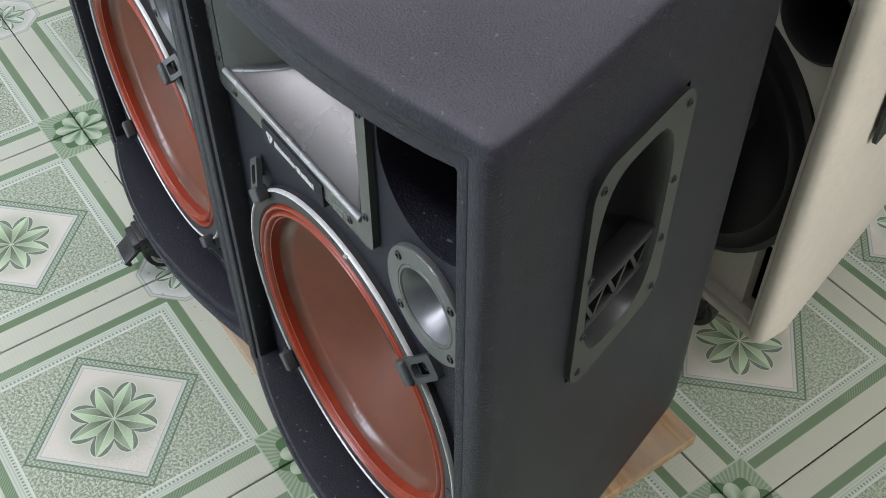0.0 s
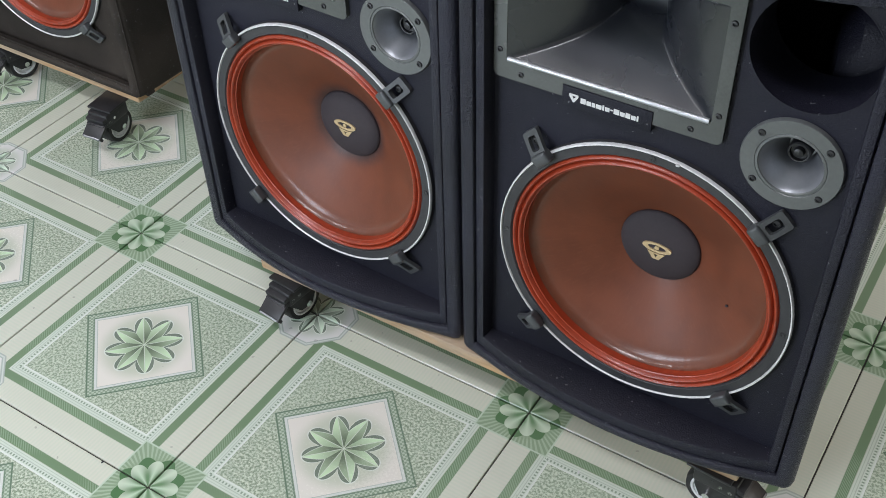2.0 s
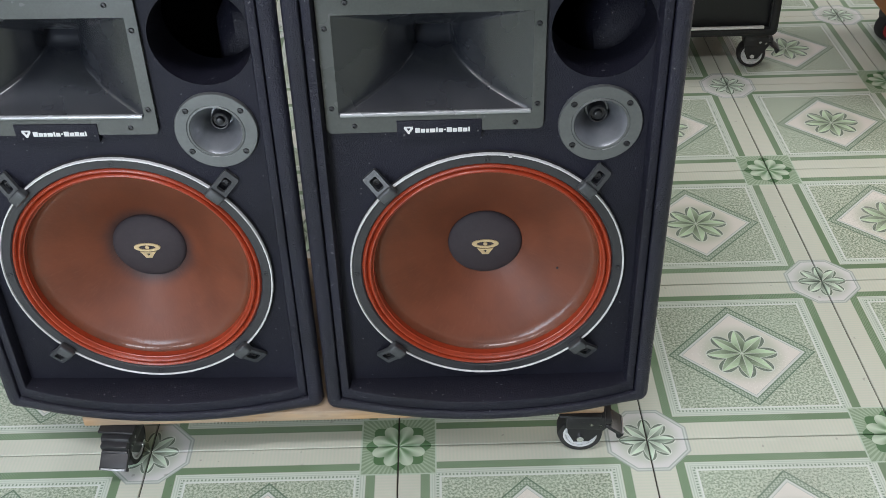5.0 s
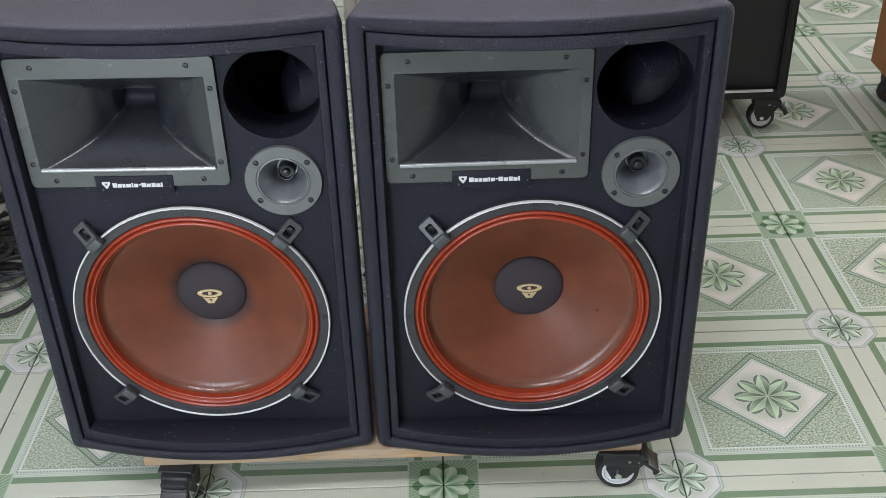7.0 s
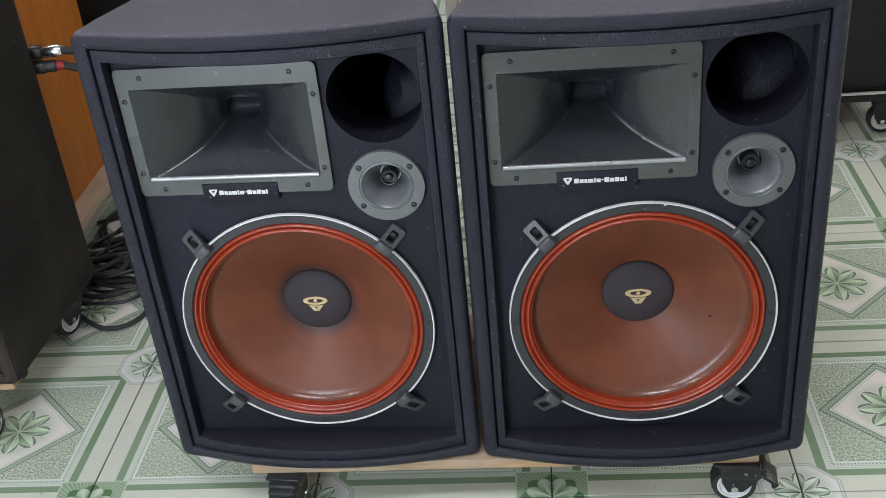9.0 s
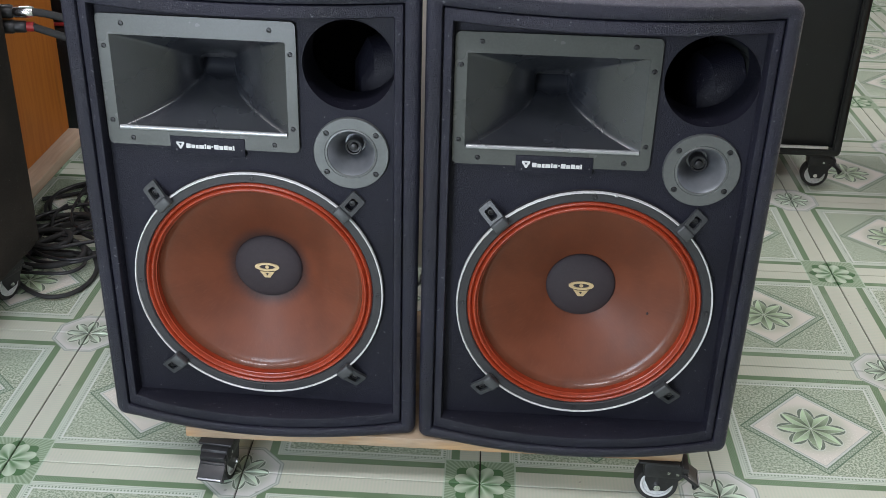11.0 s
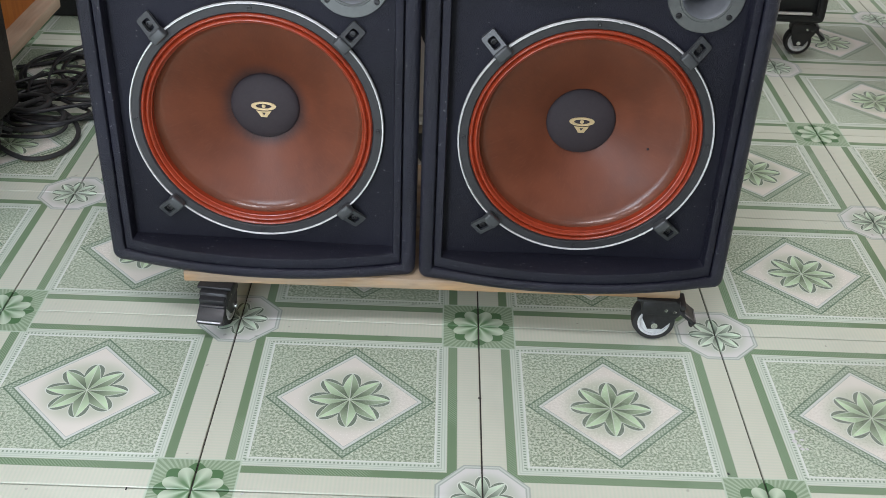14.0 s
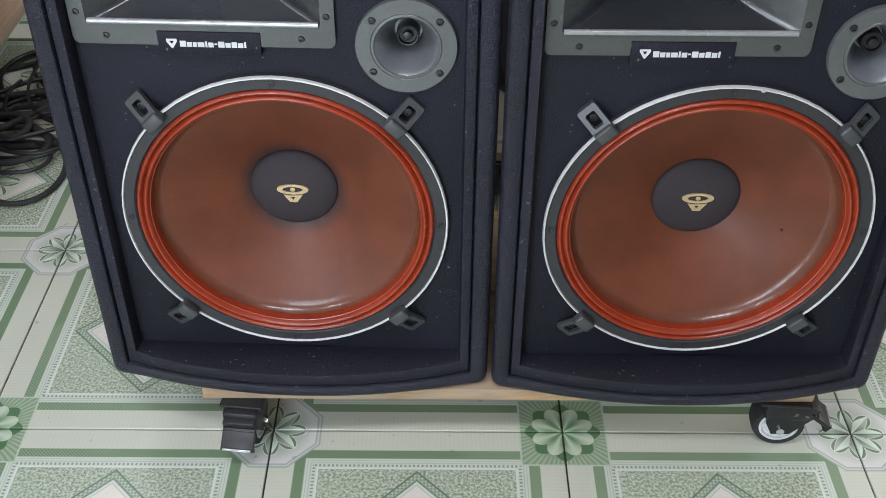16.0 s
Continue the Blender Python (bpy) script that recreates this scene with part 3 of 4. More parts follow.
def make_horn(parent, x0, x1, z0, z1):
    cx = (x0 + x1) / 2
    mx0, mx1, mz0, mz1 = x0 + 0.017, x1 - 0.015, z0 + 0.026, z1 - 0.029
    bm = holed_plate(round_rect(x0, x1, z0, z1, 0.008), [round_rect(mx0, mx1, mz0, mz1, 0.002, 2)], -0.0065, 0.0)
    h = part("horn", bm, M_GREY, parent, "grey plastic rectangular horn flare")
    mcx, mcz = (mx0 + mx1) / 2, (mz0 + mz1) / 2
    mw, mh, tw, th, deep = (mx1 - mx0) / 2, (mz1 - mz0) / 2, 0.0245, 0.0120, 0.104
    flare = bmesh.new()
    loops = []
    n = 18
    body = []
    for i in range(n + 1):
        s = i / n
        body.append((tw + (mw + 0.0006 - tw) * (1 - s) ** 1.9, th + (mh + 0.0006 - th) * (1 - s) ** 1.15, -0.006 + deep * s))
    # pale bar along the lower mouth edge: its highlight set as colour
    part("lip", lathe([(0, 0.0), (0.0032, 0.0), (0.0032, 2 * mw - 0.004), (0, 2 * mw - 0.004)], 14, pose(mx0 + 0.002, -0.0062, mz0 + 0.0004, 0, 0, -90)), M_LIP, h, "rounded mouth edge, pale metal as its highlight", smooth=60)
    for k, (w, hh, y) in enumerate(body):
        drop = -0.004 * k / n
        pts = [(mcx + x, y, mcz + drop + z) for x, z in round_rect(-w, w, -hh, hh, 0.0050, 6)]
        loops.append(pts)
    end = loops[-1]
    loops += [[(mcx + (x - mcx) * (1 - 0.03 * q), y + 0.007 * q, z + 0.0075 * q) for x, y, z in end] for q in range(1, 4)]
    add_loops(flare, loops)
    part("flare", flare, M_HORN, h, "satin grey flared horn throat, darkened for its shade", smooth=30)
    # black box closes the throat: shade of its depth as plain colour
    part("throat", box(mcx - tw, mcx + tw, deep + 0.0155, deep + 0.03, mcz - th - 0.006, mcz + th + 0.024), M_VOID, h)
    for sx, sz in ((x0 + 0.0085, z0 + 0.036), (x0 + 0.0085, z1 - 0.046), (x1 - 0.0085, z0 + 0.036), (x1 - 0.0085, z1 - 0.046),
                   (x0 + 0.036, z0 + 0.010), (x1 - 0.036, z0 + 0.010), (x0 + 0.036, z1 - 0.013), (x1 - 0.036, z1 - 0.013)):
        screw(h, sx, -0.0062, sz, 0.004)
    bx0, bx1, bz0, bz1 = x0 + 0.090, x0 + 0.199, z0 - 0.0105, z0 + 0.0165
    badge = part("badge", box(bx0, bx1, -0.0084, 0.0, bz0, bz1, 0.0008), M_BAFFLE, parent, "black badge with a white emblem and bars")
    em = holed_plate([(bx0 + 0.015 + 0.0055 * x, (bz0 + bz1) / 2 + 0.0005 + 0.0055 * z) for x, z in ((-1, .9), (1, .9), (1.05, .4), (0.15, -1), (-0.15, -1), (-1.05, .4))],
                     [[(bx0 + 0.015 + 0.0026 * x, (bz0 + bz1) / 2 + 0.0012 + 0.0026 * z) for x, z in ((-1, .8), (1, .8), (0, -.8))]], -0.0090, -0.0080)
    part("badge_emblem", em, M_WHITEINK, badge, smooth=0)
    xx = bx0 + 0.0235
    for i, (wd, ht) in enumerate(((6.4, 8.0), (5.4, 6.4), (4, 6.4), (7, 6.4), (2.2, 8), (5.6, 6.4), (3, 2), (6.6, 8), (5.6, 6.4), (5.6, 7.6), (5.6, 6.4), (2.2, 8))):
        zc = (bz0 + bz1) / 2 - 0.0035 + (0.0028 if i == 6 else 0)
        part("lettering_bar", box(xx, xx + wd * 0.001, -0.0088, -0.0082, zc, zc + ht * 0.00085), M_WHITEINK, badge, smooth=0)
        xx += wd * 0.001 + 0.0010
    return h


def make_tweeter(parent, cx, cz):
    prof = [(0.0545, 0.0), (0.0545, -0.0045), (0.0535, -0.006), (0.0385, -0.006), (0.0378, -0.0052), (0.0370, -0.006), (0.0348, -0.0062), (0.0340, -0.0050)]
    t = part("tweeter", lathe(prof, 48), M_TWEETER, parent, "round grey metal bullet tweeter", pose(cx, 0, cz))
    part("flare", lathe([(0.0342, -0.0046), (0.0328, -0.0030), (0.0305, 0.0010), (0.0265, 0.0090), (0.0215, 0.0190), (0.0170, 0.0300), (0.0150, 0.0380), (0.0, 0.0380)], 48), M_FLARE, t, "polished metal flare")
    part("phase_plug", lathe([(0.0125, 0.036), (0.0125, 0.0215), (0.0112, 0.0200), (0.0098, 0.0202), (0.0092, 0.0240), (0.0060, 0.0242), (0.0052, 0.0190), (0.0, 0.0170)], 28), M_PLASTIC, t, "black ring and plug")
    for deg in (40, 140, -140, -40):
        screw(t, 0.0462 * math.cos(radians(deg)), -0.0058, 0.0462 * math.sin(radians(deg)), 0.0045)
    return t


def make_handle(parent, cut, hw, back_hw, depth, side_y):
    """Recessed bar handle set into the tapered +x side."""
    y0, y1, z0, z1 = cut
    run = (hw - back_hw) / (depth - side_y)
    yc, zc = (y0 + y1) / 2, (z0 + z1) / 2
    xc = hw - run * (yc - side_y)
    frame_m = Matrix.Translation((xc, yc, zc)) @ Matrix.Rotation(math.atan2(1, -run) , 4, "Z")
    # plate lies in local xz, its face looks along local -y
    a, h = (y1 - y0) / 2 * math.sqrt(1 + run * run), (z1 - z0) / 2
    outer = round_rect(-a - 0.004, a + 0.004, -h - 0.004, h + 0.004, 0.026, 6)
    hole = [( -0.005 + (a - 0.0125) * math.copysign(abs(math.cos(t)) ** 0.55, math.cos(t)), 0.004 + (h - 0.0165) * math.copysign(abs(math.sin(t)) ** 0.62, math.sin(t))) for t in [2 * math.pi * i / 40 for i in range(40)]]
    p = part("side_handle", holed_plate(outer, [hole], -0.006, 0.001), M_HANDLE, parent, "recessed dark grey bar handle", frame_m)
    bowl = bmesh.new()
    loops = []
    for s, y in ((1.0, -0.0062), (0.97, -0.002), (0.93, 0.02), (0.86, 0.045), (0.60, 0.062), (0.2, 0.064)):
        loops.append([(x * s, y, z * s - (1 - s) * 0.01) for x, z in hole])
    rings = add_loops(bowl, loops)
    bowl.faces.new(rings[-1])
    part("bowl", bowl, M_HANDLE, p, "deep moulded grip bowl")
    rear = bmesh.new()
    rings = add_loops(rear, [[(x * s, y, z * s) for x, z in hole] for s, y in ((1.03, 0.004), (1.0, 0.022), (0.92, 0.049), (0.64, 0.067), (0.2, 0.069))])
    rear.faces.new(rings[-1])
    part("bowl_back", rear, M_BAFFLE, p, "matt black rear of the bowl")
    zb = -h * 0.26
    part("grip_bar", box(-a + 0.012, a - 0.014, -0.003, 0.020, zb, zb + 0.010, 0.003), M_PLASTIC, p, "black grip bar")
    part("lower_rail", box(-a + 0.016, a - 0.018, -0.001, 0.016, zb - 0.038, zb - 0.030, 0.003), M_PLASTIC, p)
    for i in range(6):
        x = -a + 0.024 + i * (2 * a - 0.05) / 5
        part("web", box(-0.0022, 0.0022, 0.0, 0.015, -0.021, 0.021), M_PLASTIC, p, at=pose(x, 0, zb - 0.014, 0, 28 if i % 2 else -28, 0), smooth=0)
    for sx, sz in ((-1, 1), (1, 1), (-1, -1), (1, -1), (-1, 0.1), (1, 0.25), (-1, -0.55), (1, -0.4)):
        screw(p, sx * (a - 0.008), -0.0058, sz * (h - 0.014), 0.0042)


HW, BHW, DEPTH, HIGH, SIDE_Y, BOW, RIM = 0.2456, 0.128, 0.386, 0.727, -0.024, 0.036, 0.037
CUT = (0.087, 0.219, 0.383, 0.624)


def make_loudspeaker(at, label, cone_mat):
    sp = thing("loudspeaker", at, label, "loudspeaker", "pair of loudspeakers on the dolly")
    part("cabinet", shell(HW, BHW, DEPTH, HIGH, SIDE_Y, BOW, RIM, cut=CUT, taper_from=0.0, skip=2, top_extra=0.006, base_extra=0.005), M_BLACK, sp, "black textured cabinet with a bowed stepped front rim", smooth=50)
    part("recess", shell(HW, BHW, DEPTH, HIGH, SIDE_Y, BOW, RIM, taper_from=0.0, only=3, top_extra=0.006, base_extra=0.005), M_BAFFLE, sp, "matt black inner walls of the front recess", smooth=50)
    wz, wx = 0.249, 0.0
    hx0, hx1, hz0, hz1 = -0.206, 0.072, 0.476, 0.667
    bf = holed_plate([(-HW + RIM - 0.004, RIM - 0.004), (HW - RIM + 0.004, RIM - 0.004), (HW - RIM + 0.004, HIGH - RIM + 0.004), (-HW + RIM - 0.004, HIGH - RIM + 0.004)],
                     [circle_pts(wx, wz, 0.180), circle_pts(0.1435, 0.608, 0.0655), circle_pts(0.146, 0.479, 0.040, 24), [(hx0 + 0.016, hz0 + 0.022), (hx1 - 0.012, hz0 + 0.022), (hx1 - 0.012, hz1 - 0.018), (hx0 + 0.016, hz1 - 0.018)]], 0.0, 0.018)
    part("baffle", bf, M_BAFFLE, sp, "flat black baffle board", smooth=0)
    part("port", lathe([(0.0660, -0.0006), (0.0648, -0.0006), (0.0642, 0.004), (0.0642, 0.075), (0.0670, 0.075), (0.0670, 0.018)], 48), M_BAFFLE, sp, "round open bass port tube", pose(0.1435, 0, 0.608))
    make_woofer(sp, wx, wz, cone_mat)
    make_horn(sp, hx0, hx1, hz0, hz1)
    make_tweeter(sp, 0.146, 0.479)
    make_handle(sp, CUT, HW, BHW, DEPTH, 0.0)
    return sp


BOARD_TOP = 0.108
right_one = make_loudspeaker(pose(0.142, 0.000, BOARD_TOP), "black three-way loudspeaker with red cone and side handle", M_CONE)
make_loudspeaker(pose(-0.3540, 0.013, BOARD_TOP, 0, 0, -1.9), "black three-way loudspeaker with red cone on wooden dolly", M_CONE_SOAKED)

part("cone_nick", lathe([(0, -0.0006), (0.0016, -0.0004), (0.0020, 0.0012), (0, 0.0014)], 8), M_CAP, right_one, "tiny dark nick in the cone", pose(0.104, 0.0330, 0.249 - 0.030))

part("paint_chip", box(-0.0022, 0.0022, -0.0015, 0.0015, -0.0012, 0.0012, 0.0006), M_WHITEINK, right_one, "tiny white chip on the rim", pose(0.030, -0.0112, 0.249 + 0.1885, 0, 10, 20))

# ---------------------------------------------------------------- dollies


def make_caster(parent, at, rim_mat, height=0.088, wheel_r=0.036):
    """Swivel caster: the wheel rolls along local x, the pedal points along local +x. The origin is on the floor below the wheel."""
    bm = bmesh.new()
    add_box(bm, -0.034, 0.030, -0.028, 0.028, height - 0.005, height, 0.0015)
    add_lathe(bm, [(0.0, 0.012), (0.022, 0.012), (0.024, 0.0), (0.0, 0.0)], 20, pose(0.004, 0, height - 0.016, -90, 0, 0))
    add_box(bm, -0.024, 0.038, -0.0235, 0.0235, height - 0.034, height - 0.006, 0.004)
    for s in (-1, 1):
        side = [(-0.022, height - 0.016), (0.036, height - 0.014), (0.040, height - 0.030), (0.014, wheel_r - 0.008), (-0.010, wheel_r - 0.010), (-0.020, wheel_r + 0.010)]
        loop0 = [(x, s * 0.0215, z) for x, z in side]
        loop1 = [(x, s * 0.0190, z) for x, z in side]
        rings = add_loops(bm, [loop0, loop1])
        bm.faces.new(rings[0])
        bm.faces.new(list(reversed(rings[1])))
    c = part("caster", bm, M_STEEL, parent, "black steel swivel caster with brake pedal", at, smooth=30)
    wheel = lathe([(wheel_r * 0.62, -0.0158), (wheel_r * 0.93, -0.0162), (wheel_r, -0.0085), (wheel_r, 0.0085), (wheel_r * 0.93, 0.0162), (wheel_r * 0.62, 0.0158)], 32, close=True)
    part("tyre", wheel, M_RUBBER, c, "black rubber tyre", pose(0, 0, wheel_r))
    rim = lathe([(wheel_r * 0.30, -0.0175), (wheel_r * 0.42, -0.0172), (wheel_r * 0.50, -0.0140), (wheel_r * 0.60, -0.0140), (wheel_r * 0.64, -0.0172), (wheel_r * 0.70, -0.0174), (wheel_r * 0.74, -0.0162),
                 (wheel_r * 0.74, 0.0162), (wheel_r * 0.70, 0.0174), (wheel_r * 0.64, 0.0172), (wheel_r * 0.60, 0.0140), (wheel_r * 0.50, 0.0140), (wheel_r * 0.42, 0.0172), (wheel_r * 0.30, 0.0175)], 32, close=True)
    part("rim", rim, rim_mat, c, "moulded wheel rim", pose(0, 0, wheel_r))
    part("axle", lathe([(0, -0.0265), (0.0055, -0.0265), (0.0058, -0.0215), (0.0045, -0.021), (0.0045, 0.021), (0.0058, 0.0215), (0.0055, 0.0265), (0, 0.0265)], 12), M_CHROME, c, "chrome axle bolt", pose(0, 0, wheel_r))
    pedal = bmesh.new()
    tilt = pose(0.030, 0, height - 0.018, 0, 38, 0)
    add_box(pedal, 0.0, 0.026, -0.021, 0.021, -0.005, 0.005, 0.002, m=pose(0.022, 0, height - 0.014, 0, 10, 0))
    add_box(pedal, 0.010, 0.046, -0.022, 0.022, -0.0035, 0.003, 0.0018, m=tilt)
    add_box(pedal, 0.040, 0.046, -0.022, 0.022, -0.009, 0.003, 0.0015, m=tilt)
    add_box(pedal, 0.016, 0.020, -0.0205, 0.0205, 0.002, 0.0055, 0.0008, m=tilt)
    part("brake_pedal", pedal, M_PLASTIC, c, "black plastic brake pedal")
    part("worn_edge", box(0.0430, 0.0462, -0.0190, 0.0190, 0.0025, 0.0036, 0.0005, m=tilt), M_LIP, c, "bare metal worn through the pedal edge")
    for dx, dz in ((0.030, height - 0.024), (0.016, height - 0.022)):
        part("rivet", lathe([(0, -0.0235), (0.003, -0.0235), (0.0032, -0.0215), (0.0032, 0.0215), (0.003, 0.0235), (0, 0.0235)], 10), M_CHROME, c, at=pose(dx, 0, dz))
    return c


def make_dolly(at, x0, x1, y0, y1, label, casters, board_mat, rim_mat, thick=0.020, height=0.088):
    d = thing("dolly", at, label, "dolly")
    part("board", box(x0, x1, y0, y1, height, height + thick, 0.003), board_mat, d, "flat wooden board")
    for x, y, turn in casters:
        make_caster(d, pose(x, y, 0, 0, 0, turn), rim_mat, height)
    return d


make_dolly(pose(0, 0, 0), -0.482, 0.322, -0.026, 0.372, "raw pine board dolly on four black casters under the pair",
           ((0.289, -0.004, -4), (-0.428, -0.010, -96), (0.27, 0.32, 80), (-0.43, 0.32, 100)), M_BOARD, M_RIMWHITE)


def make_back_speaker(name, at, label, hw, back_hw, depth, height, mat, baffle_mat, woofer=None, port=None, rim=0.03, side_y=-0.02, slot=False, taper_from=None):
    sp = thing(name, at, label, "loudspeaker")
    part("cabinet", shell(hw, back_hw, depth, height, side_y, 0.0, rim, step=0.004, taper_from=taper_from), mat, sp, smooth=50)
    holes = []
    if woofer:
        holes.append(circle_pts(*woofer))
    if port:
        holes.append(circle_pts(*port))
    if slot:
        holes.append([(hw - rim - 0.027, rim + 0.002), (hw - rim - 0.002, rim + 0.002), (hw - rim - 0.002, rim + 0.125), (hw - rim - 0.027, rim + 0.125)])
    part("baffle", holed_plate([(-hw + rim - 0.004, rim - 0.004), (hw - rim + 0.004, rim - 0.004), (hw - rim + 0.004, height - rim + 0.004), (-hw + rim - 0.004, height - rim + 0.004)], holes, 0.0, 0.018), baffle_mat, sp, smooth=0)
    if slot:
        # black backing put in so the slot reads as shaded
        part("slot_shade", box(hw - rim - 0.030, hw - rim - 0.0005, 0.020, 0.030, rim + 0.001, rim + 0.128), M_VOID, sp, "black backing that stands in for shade in the slot", smooth=0)
    return sp


# white speaker behind the pair
ws = make_back_speaker("white_loudspeaker", pose(0.062, 0.545, 0.112), "cream white tapered loudspeaker with black woofer and port", 0.214, 0.112, 0.42, 0.745, M_CREAM, M_CREAM,
                       (0.004, 0.262, 0.196), (0.150, 0.482, 0.046), 0.030, slot=True, taper_from=0.05)
w = part("woofer", lathe([(0.198, 0.010), (0.199, -0.005), (0.190, -0.010), (0.176, -0.008), (0.168, -0.012), (0.158, -0.002), (0.110, 0.035), (0.06, 0.06), (0.0, 0.045)], 64), M_PLASTIC, ws, "large black woofer", pose(0.004, 0, 0.262))
part("port", lathe([(0.050, 0.0), (0.052, -0.008), (0.047, -0.012), (0.043, -0.004), (0.042, 0.12), (0.046, 0.12)], 40), M_PLASTIC, ws, "glossy black port ring", pose(0.150, 0, 0.482))
side = math.atan((0.214 - 0.112) / 0.37)
wh = part("side_handle", holed_plate(round_rect(-0.06, 0.06, -0.10, 0.10, 0.012), [round_rect(-0.042, 0.042, -0.07, 0.07, 0.02)], -0.005, 0.0), M_PLASTIC, ws, "black recessed side handle",
          Matrix.Translation((0.214 - 0.276 * 0.085, 0.135, 0.405)) @ Matrix.Rotation(math.pi / 2 + side, 4, "Z"))
part("bowl", box(-0.044, 0.044, -0.002, 0.0015, -0.072, 0.072), M_RUBBER, wh, smooth=0)
make_dolly(pose(0.052, 0.545, 0), -0.18, 0.11, 0.0, 0.26, "low wooden dolly under the white loudspeaker", ((0.075, 0.03, 200), (-0.14, 0.03, 160), (0.06, 0.22, 60), (-0.12, 0.22, 120)), M_BOARD, M_PLASTIC, 0.024)

# worn grey speaker beside the pair
gs = make_back_speaker("grey_loudspeaker", pose(-1.212, 0.225, 0.106), "worn grey carpeted loudspeaker with a red-edged woofer", 0.245, 0.262, 0.36, 0.86, M_CARPET, M_CARPET, (0.0, 0.262, 0.180), None, 0.004, side_y=-0.022)
make_woofer(gs, 0.0, 0.262)
make_dolly(pose(-1.212, 0.225, 0), -0.235, 0.225, -0.01, 0.34, "pine board dolly under the grey loudspeaker", ((0.165, -0.035, -84), (-0.18, 0.03, -100), (0.19, 0.30, 70), (-0.18, 0.30, 110)), M_BOARD, M_RIMWHITE, 0.018)

# orange cabinet behind it
oc = thing("wooden_cabinet", pose(-1.33, 0.90, 0.124), "orange varnished wooden cabinet on a pale board", "cabinet")
for x0, x1 in ((-0.22, -0.20), (0.205, 0.225)):
    part("side_panel", box(x0, x1, -0.26, 0.285, 0, 0.80, 0.003), M_ORANGE, oc)
part("back_panel", box(-0.199, 0.204, 0.262, 0.282, 0.0, 0.797, 0.002), M_ORANGE, oc)
part("front_panel", box(-0.199, 0.204, -0.257, -0.237, 0.0, 0.797, 0.002), M_ORANGE, oc)
part("top_panel", box(-0.199, 0.204, -0.236, 0.261, 0.778, 0.798, 0.002), M_ORANGE, oc)
make_dolly(pose(-1.33, 0.90, 0), -0.26, 0.272, -0.30, 0.285, "pale worn board on casters under the orange cabinet", ((0.10, -0.24, 30), (-0.2, -0.24, 60), (0.10, 0.22, 100), (-0.2, 0.24, 0)), M_PALEBOARD, M_PLASTIC, 0.028, 0.096)

# black box further back
bb = thing("equipment_case", pose(-1.15, 1.55, 0), "low black equipment case standing on the tiles", "case")
part("case_body", box(-0.45, 0.36, -0.18, 0.22, 0.0, 0.335, 0.008), M_SATIN, bb)
b2 = thing("equipment_case", pose(-1.15, 1.58, 0.335), "black equipment case stacked on another", "case")
part("case_body", box(-0.45, 0.36, -0.18, 0.22, 0.0, 0.45, 0.008), M_SATIN, b2)

# far black speaker
fs = make_back_speaker("black_loudspeaker", pose(0.685, 1.29, 0.096), "smooth black loudspeaker with a thin strip for a glint", 0.245, 0.20, 0.40, 0.85, M_SATIN, M_SATIN, None, None, 0.004, side_y=-0.02)
# bright strip in place of a glint low on the front
part("glint_strip", box(-0.22, 0.205, -0.0275, -0.019, 0.026, 0.032, 0.001), M_SILVER, fs, "thin bright strip put in for a glint")
for cx, cy, turn in ((0.195, 0.02, -6), (-0.18, 0.02, 150), (0.17, 0.33, 40), (-0.17, 0.33, 120)):
    make_caster(fs, pose(cx, cy, -0.096, 0, 0, turn), M_RIMWHITE, 0.096)

# orange box on red wheels
ob2 = thing("wooden_speaker_box", pose(1.450, 1.27, 0.096), "orange varnished wooden box on red wheels", "speaker box")
part("carcass", box(-0.215, 0.24, -0.22, 0.235, 0, 0.75, 0.005), M_ORANGE, ob2)
for cx, cy in ((-0.13, -0.12), (-0.17, 0.17), (0.17, 0.17), (0.17, -0.17)):
    make_caster(ob2, pose(cx, cy, -0.096, 0, 0, 15), M_RED, 0.096)

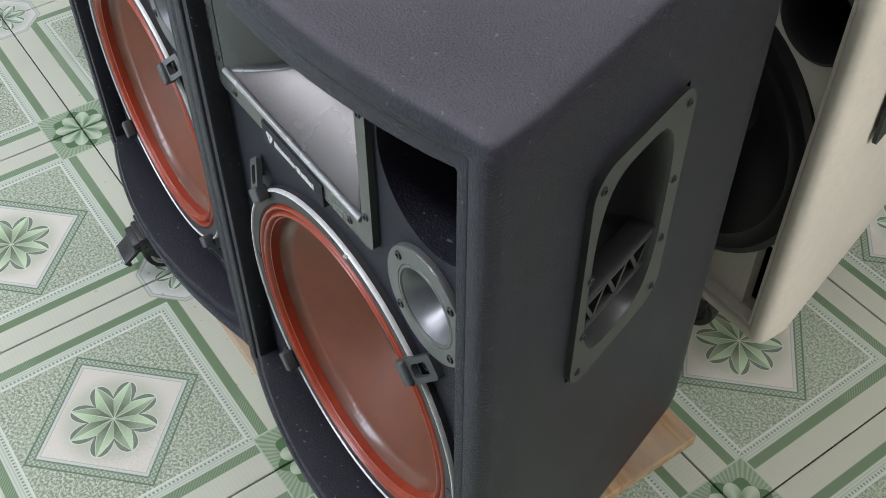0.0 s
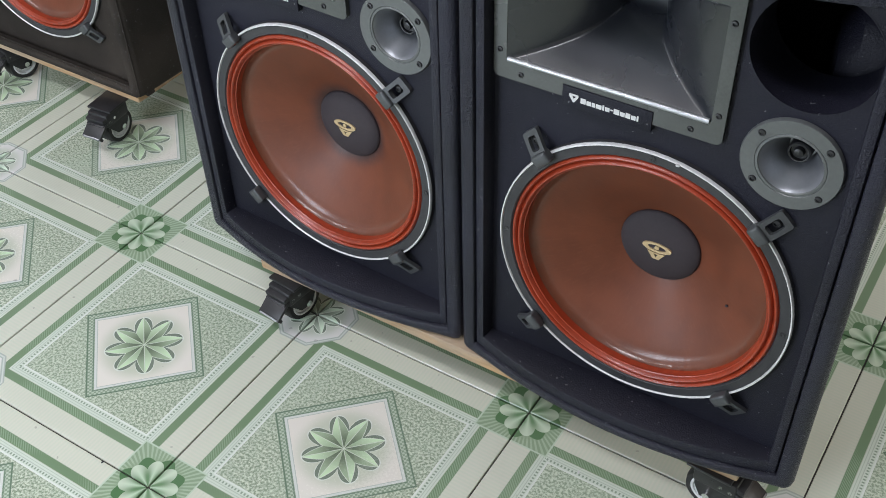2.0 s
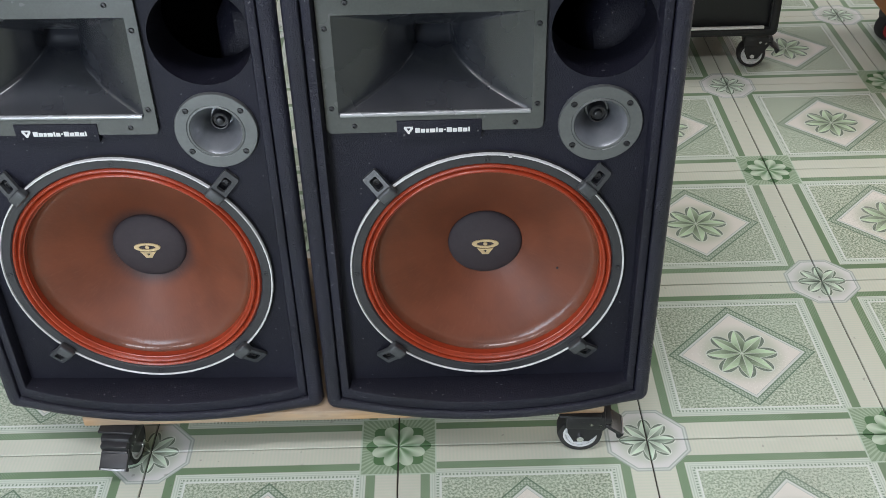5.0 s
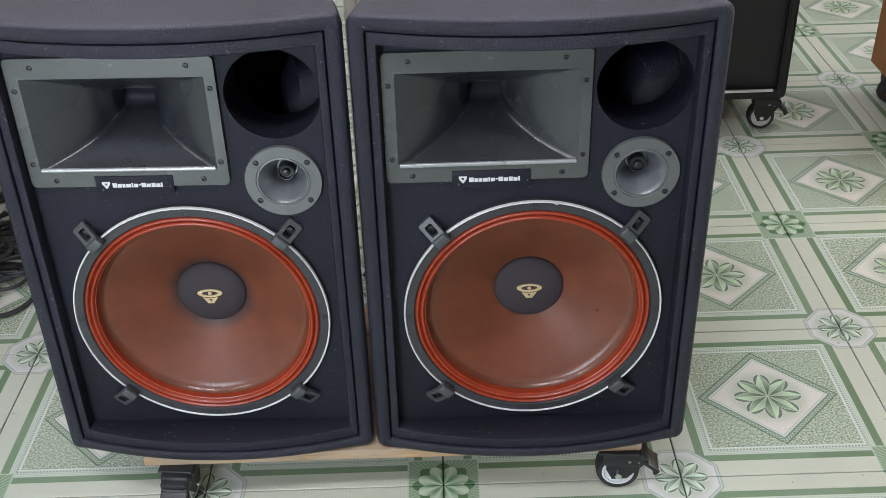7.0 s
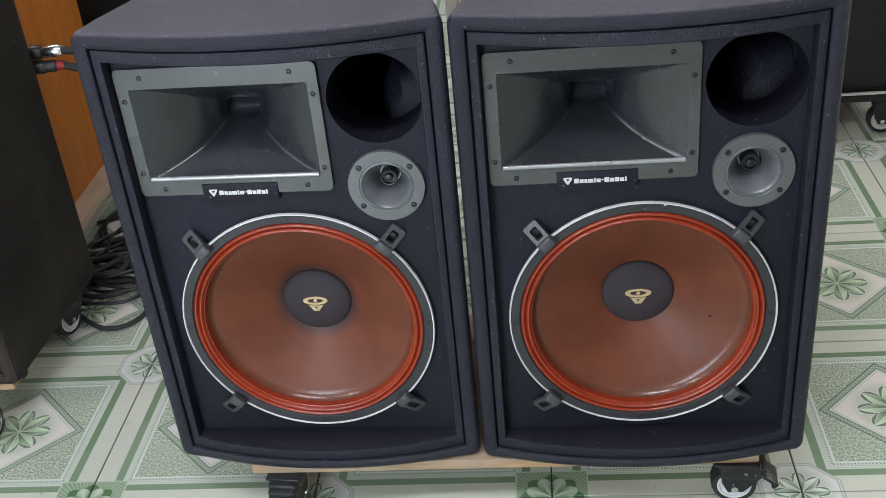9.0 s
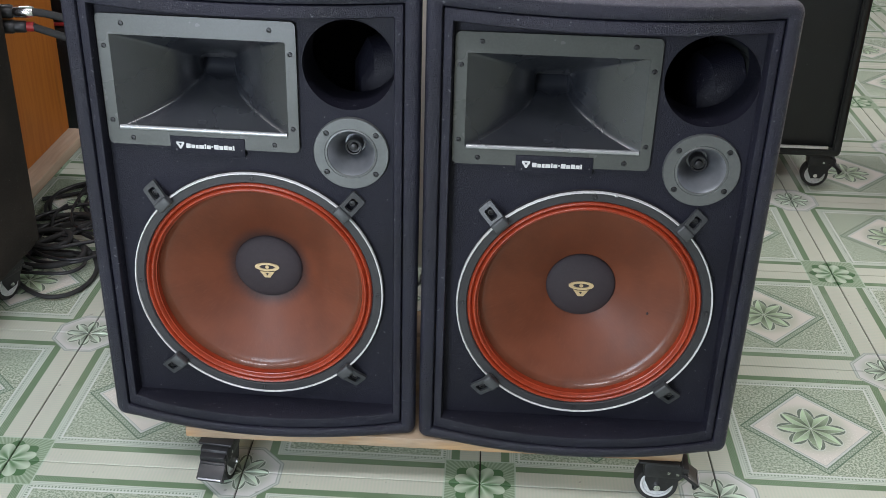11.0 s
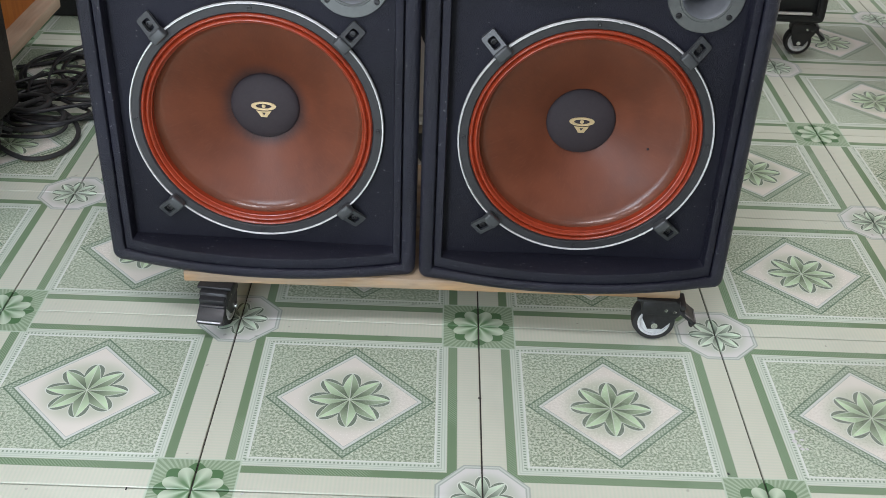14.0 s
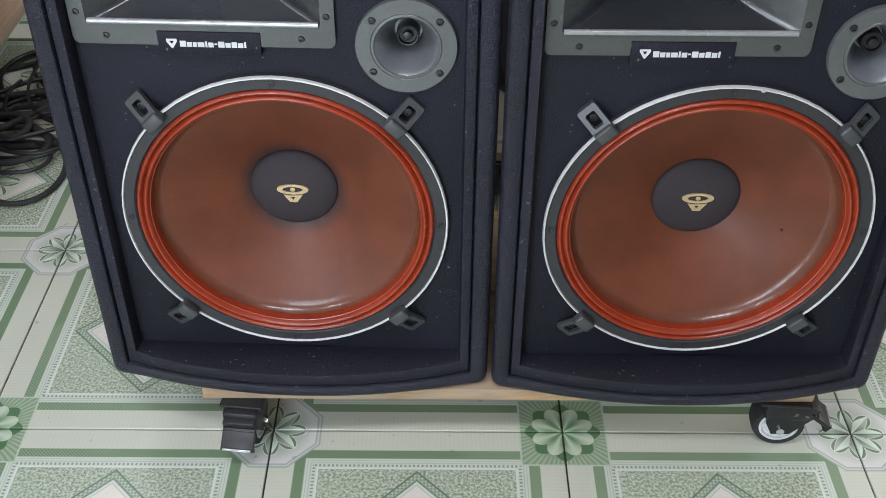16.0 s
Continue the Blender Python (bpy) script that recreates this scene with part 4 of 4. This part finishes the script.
# cables in a loose heap between the grey speaker and the pair
HEAP = (
    ((-1.06, 0.62, 0.008), (-0.99, 0.55, 0.008), (-0.94, 0.51, 0.008), (-0.88, 0.53, 0.008), (-0.855, 0.60, 0.008), (-0.87, 0.68, 0.008), (-0.93, 0.76, 0.010), (-1.01, 0.80, 0.014), (-1.08, 0.80, 0.010)),
    ((-1.07, 0.66, 0.008), (-0.99, 0.63, 0.016), (-0.94, 0.64, 0.018), (-0.90, 0.69, 0.016), (-0.93, 0.75, 0.022), (-1.00, 0.76, 0.024), (-1.07, 0.74, 0.012)),
    ((-1.07, 0.71, 0.008), (-0.96, 0.70, 0.008), (-0.86, 0.73, 0.008), (-0.74, 0.77, 0.008), (-0.58, 0.80, 0.008), (-0.42, 0.86, 0.008)),
    ((-1.08, 0.78, 0.016), (-0.98, 0.80, 0.020), (-0.90, 0.80, 0.014), (-0.78, 0.82, 0.008), (-0.62, 0.84, 0.008), (-0.44, 0.92, 0.008)),
    ((-1.09, 0.83, 0.010), (-1.00, 0.84, 0.016), (-0.92, 0.86, 0.012), (-0.84, 0.92, 0.008), (-0.72, 0.96, 0.008), (-0.55, 0.95, 0.008)),
    ((-1.10, 0.88, 0.008), (-1.02, 0.89, 0.012), (-0.94, 0.93, 0.010), (-0.86, 1.02, 0.008), (-0.72, 1.10, 0.008), (-0.52, 1.12, 0.008)),
    ((-1.12, 0.99, 0.008), (-1.06, 1.02, 0.008), (-0.98, 1.07, 0.008), (-0.90, 1.16, 0.008), (-0.78, 1.24, 0.008), (-0.60, 1.26, 0.008)),
    ((-1.06, 0.68, 0.024), (-1.00, 0.74, 0.034), (-0.95, 0.80, 0.030), (-0.93, 0.86, 0.024), (-0.98, 0.90, 0.022), (-1.05, 0.86, 0.024)),
    ((-1.06, 0.72, 0.028), (-0.99, 0.69, 0.032), (-0.95, 0.71, 0.034), (-0.955, 0.77, 0.034), (-1.01, 0.79, 0.034), (-1.06, 0.77, 0.026)),
)
for k, pts in enumerate(HEAP):
    tagged(tube_curve("cable", pts, 0.0066 if k % 3 else 0.0052, M_RUBBER), "black rubber audio cable lying on the tiles", "cable", "cables on the floor")

rng = random.Random(7)
for k in range(8):
    cx, cy, turn = rng.uniform(-1.02, -0.93), 0.67 + 0.05 * k, rng.uniform(0, 6.28)
    rx, ry, turns = rng.uniform(0.06, 0.14), rng.uniform(0.06, 0.14), rng.uniform(0.8, 1.7)
    loop = []
    for i in range(12):
        a = turn + turns * 6.28 * i / 11
        swell = 1 + rng.uniform(-0.22, 0.22)
        loop.append((min(-0.83, cx + rx * swell * math.cos(a)), max(0.60, cy + ry * swell * math.sin(a)), 0.006 + 0.005 * (k % 6) + rng.uniform(0, 0.012)))
    tagged(tube_curve("cable", loop, rng.uniform(0.0032, 0.0048), M_PLASTIC), "thin glossy black lead coiled in a tangle", "cable", "cables on the floor")

# crumbs of dirt and a dried splash on the tiles
for k, (x, y) in enumerate(((0.113, -0.059), (0.352, -0.333), (-0.487, -0.403), (-0.329, -0.405), (-0.001, -0.187))):
    crumb = bmesh.new()
    bmesh.ops.create_icosphere(crumb, subdivisions=1, radius=1.0)
    for v in crumb.verts:
        v.co = Vector((v.co.x * 0.0032, v.co.y * 0.0016, max(-0.2, v.co.z) * 0.0014)) * rng.uniform(0.65, 1.3)
    tagged(part("crumb", crumb, M_PLASTIC if k % 3 else M_WHITEINK, None, at=pose(x, y, 0.0004, 0, 0, rng.uniform(0, 180))), "tiny crumb of dirt lying on the tiles", "crumb", "crumbs on the floor")
for k in range(7):
    r = rng.uniform(0.0016, 0.0046)
    drop = lathe([(0, -0.0006), (r * 0.7, -0.0005), (r, 0.0)], 12, Matrix.Rotation(-math.pi / 2, 4, "X"))
    tagged(part("splash_drop", drop, M_WHITEINK, None, at=pose(0.475 + rng.uniform(-0.013, 0.013), -0.256 + rng.uniform(-0.020, 0.020), 0.0001)), "dried white splash drop on the tiles", "stain", "white splash on the floor")

# plugs at the back of the grey speaker
for k, (z, sag) in enumerate(((0.596, 0.0), (0.566, 0.015))):
    lead = thing("plug_lead", pose(-0.985, 0.612, z), "black plug lead with a metal sleeve from the grey speaker", "cable", "plug leads")
    part("plug_body", lathe([(0, 0.0), (0.012, 0.0), (0.0140, 0.006), (0.0140, 0.034), (0.011, 0.040), (0, 0.040)], 20, pose(0, 0, 0, 0, 0, -84)), M_PLASTIC, lead, "black plug body")
    if k == 0:
        part("sleeve", lathe([(0, 0.0402), (0.0105, 0.0402), (0.0120, 0.043), (0.0120, 0.070), (0.0095, 0.078), (0, 0.078)], 20, pose(0, 0, 0, 0, 0, -84)), M_CHROME, lead, "shiny metal plug sleeve")
    else:
        part("collar", lathe([(0, 0.0402), (0.0118, 0.0402), (0.0118, 0.058), (0.0090, 0.062), (0, 0.062)], 20, pose(0, 0, 0, 0, 0, -84)), M_PLASTIC, lead)
        part("red_band", lathe([(0, 0.0622), (0.0096, 0.0622), (0.0096, 0.076), (0, 0.076)], 20, pose(0, 0, 0, 0, 0, -84)), M_RED, lead, "red plug band")
    x0 = 0.074
    tube_curve("lead", ((x0, 0.006, 0), (x0 + 0.05, 0.012, -0.004 - sag), (x0 + 0.14, 0.05, -0.05), (x0 + 0.26, 0.10, -0.22), (x0 + 0.32, 0.14, -0.44), (x0 + 0.36, 0.18, -z + 0.010), (x0 + 0.45, 0.22, -z + 0.008)), 0.0075, M_RUBBER, lead)
red = tagged(tube_curve("red_wire", ((-1.60, 1.375, 0.343), (-1.4, 1.38, 0.343), (-1.22, 1.372, 0.343), (-1.1, 1.385, 0.343), (-0.95, 1.378, 0.343), (-0.82, 1.385, 0.343)), 0.0055, M_RED), "thin red wire lying on the black case", "wire")

# ---------------------------------------------------------------- floor tiles
def tile_mesh():
    bm = box(-TILE / 2 + 0.0012, TILE / 2 - 0.0012, -TILE / 2 + 0.0012, TILE / 2 - 0.0012, -0.008, 0.0, 0.0010, 1)
    bmesh.ops.recalc_face_normals(bm, faces=bm.faces)
    me = bpy.data.meshes.new("tile")
    bm.to_mesh(me)
    bm.free()
    me.materials.append(M_TILE)
    return me


TILE_MESH = tile_mesh()
for i in range(-8, 8):
    for j in range(-6, 10):
        o = new("tile", TILE_MESH)
        o.parent = floor
        o.matrix_basis = pose((i + 0.5) * TILE, (j + 0.5) * TILE, 0)
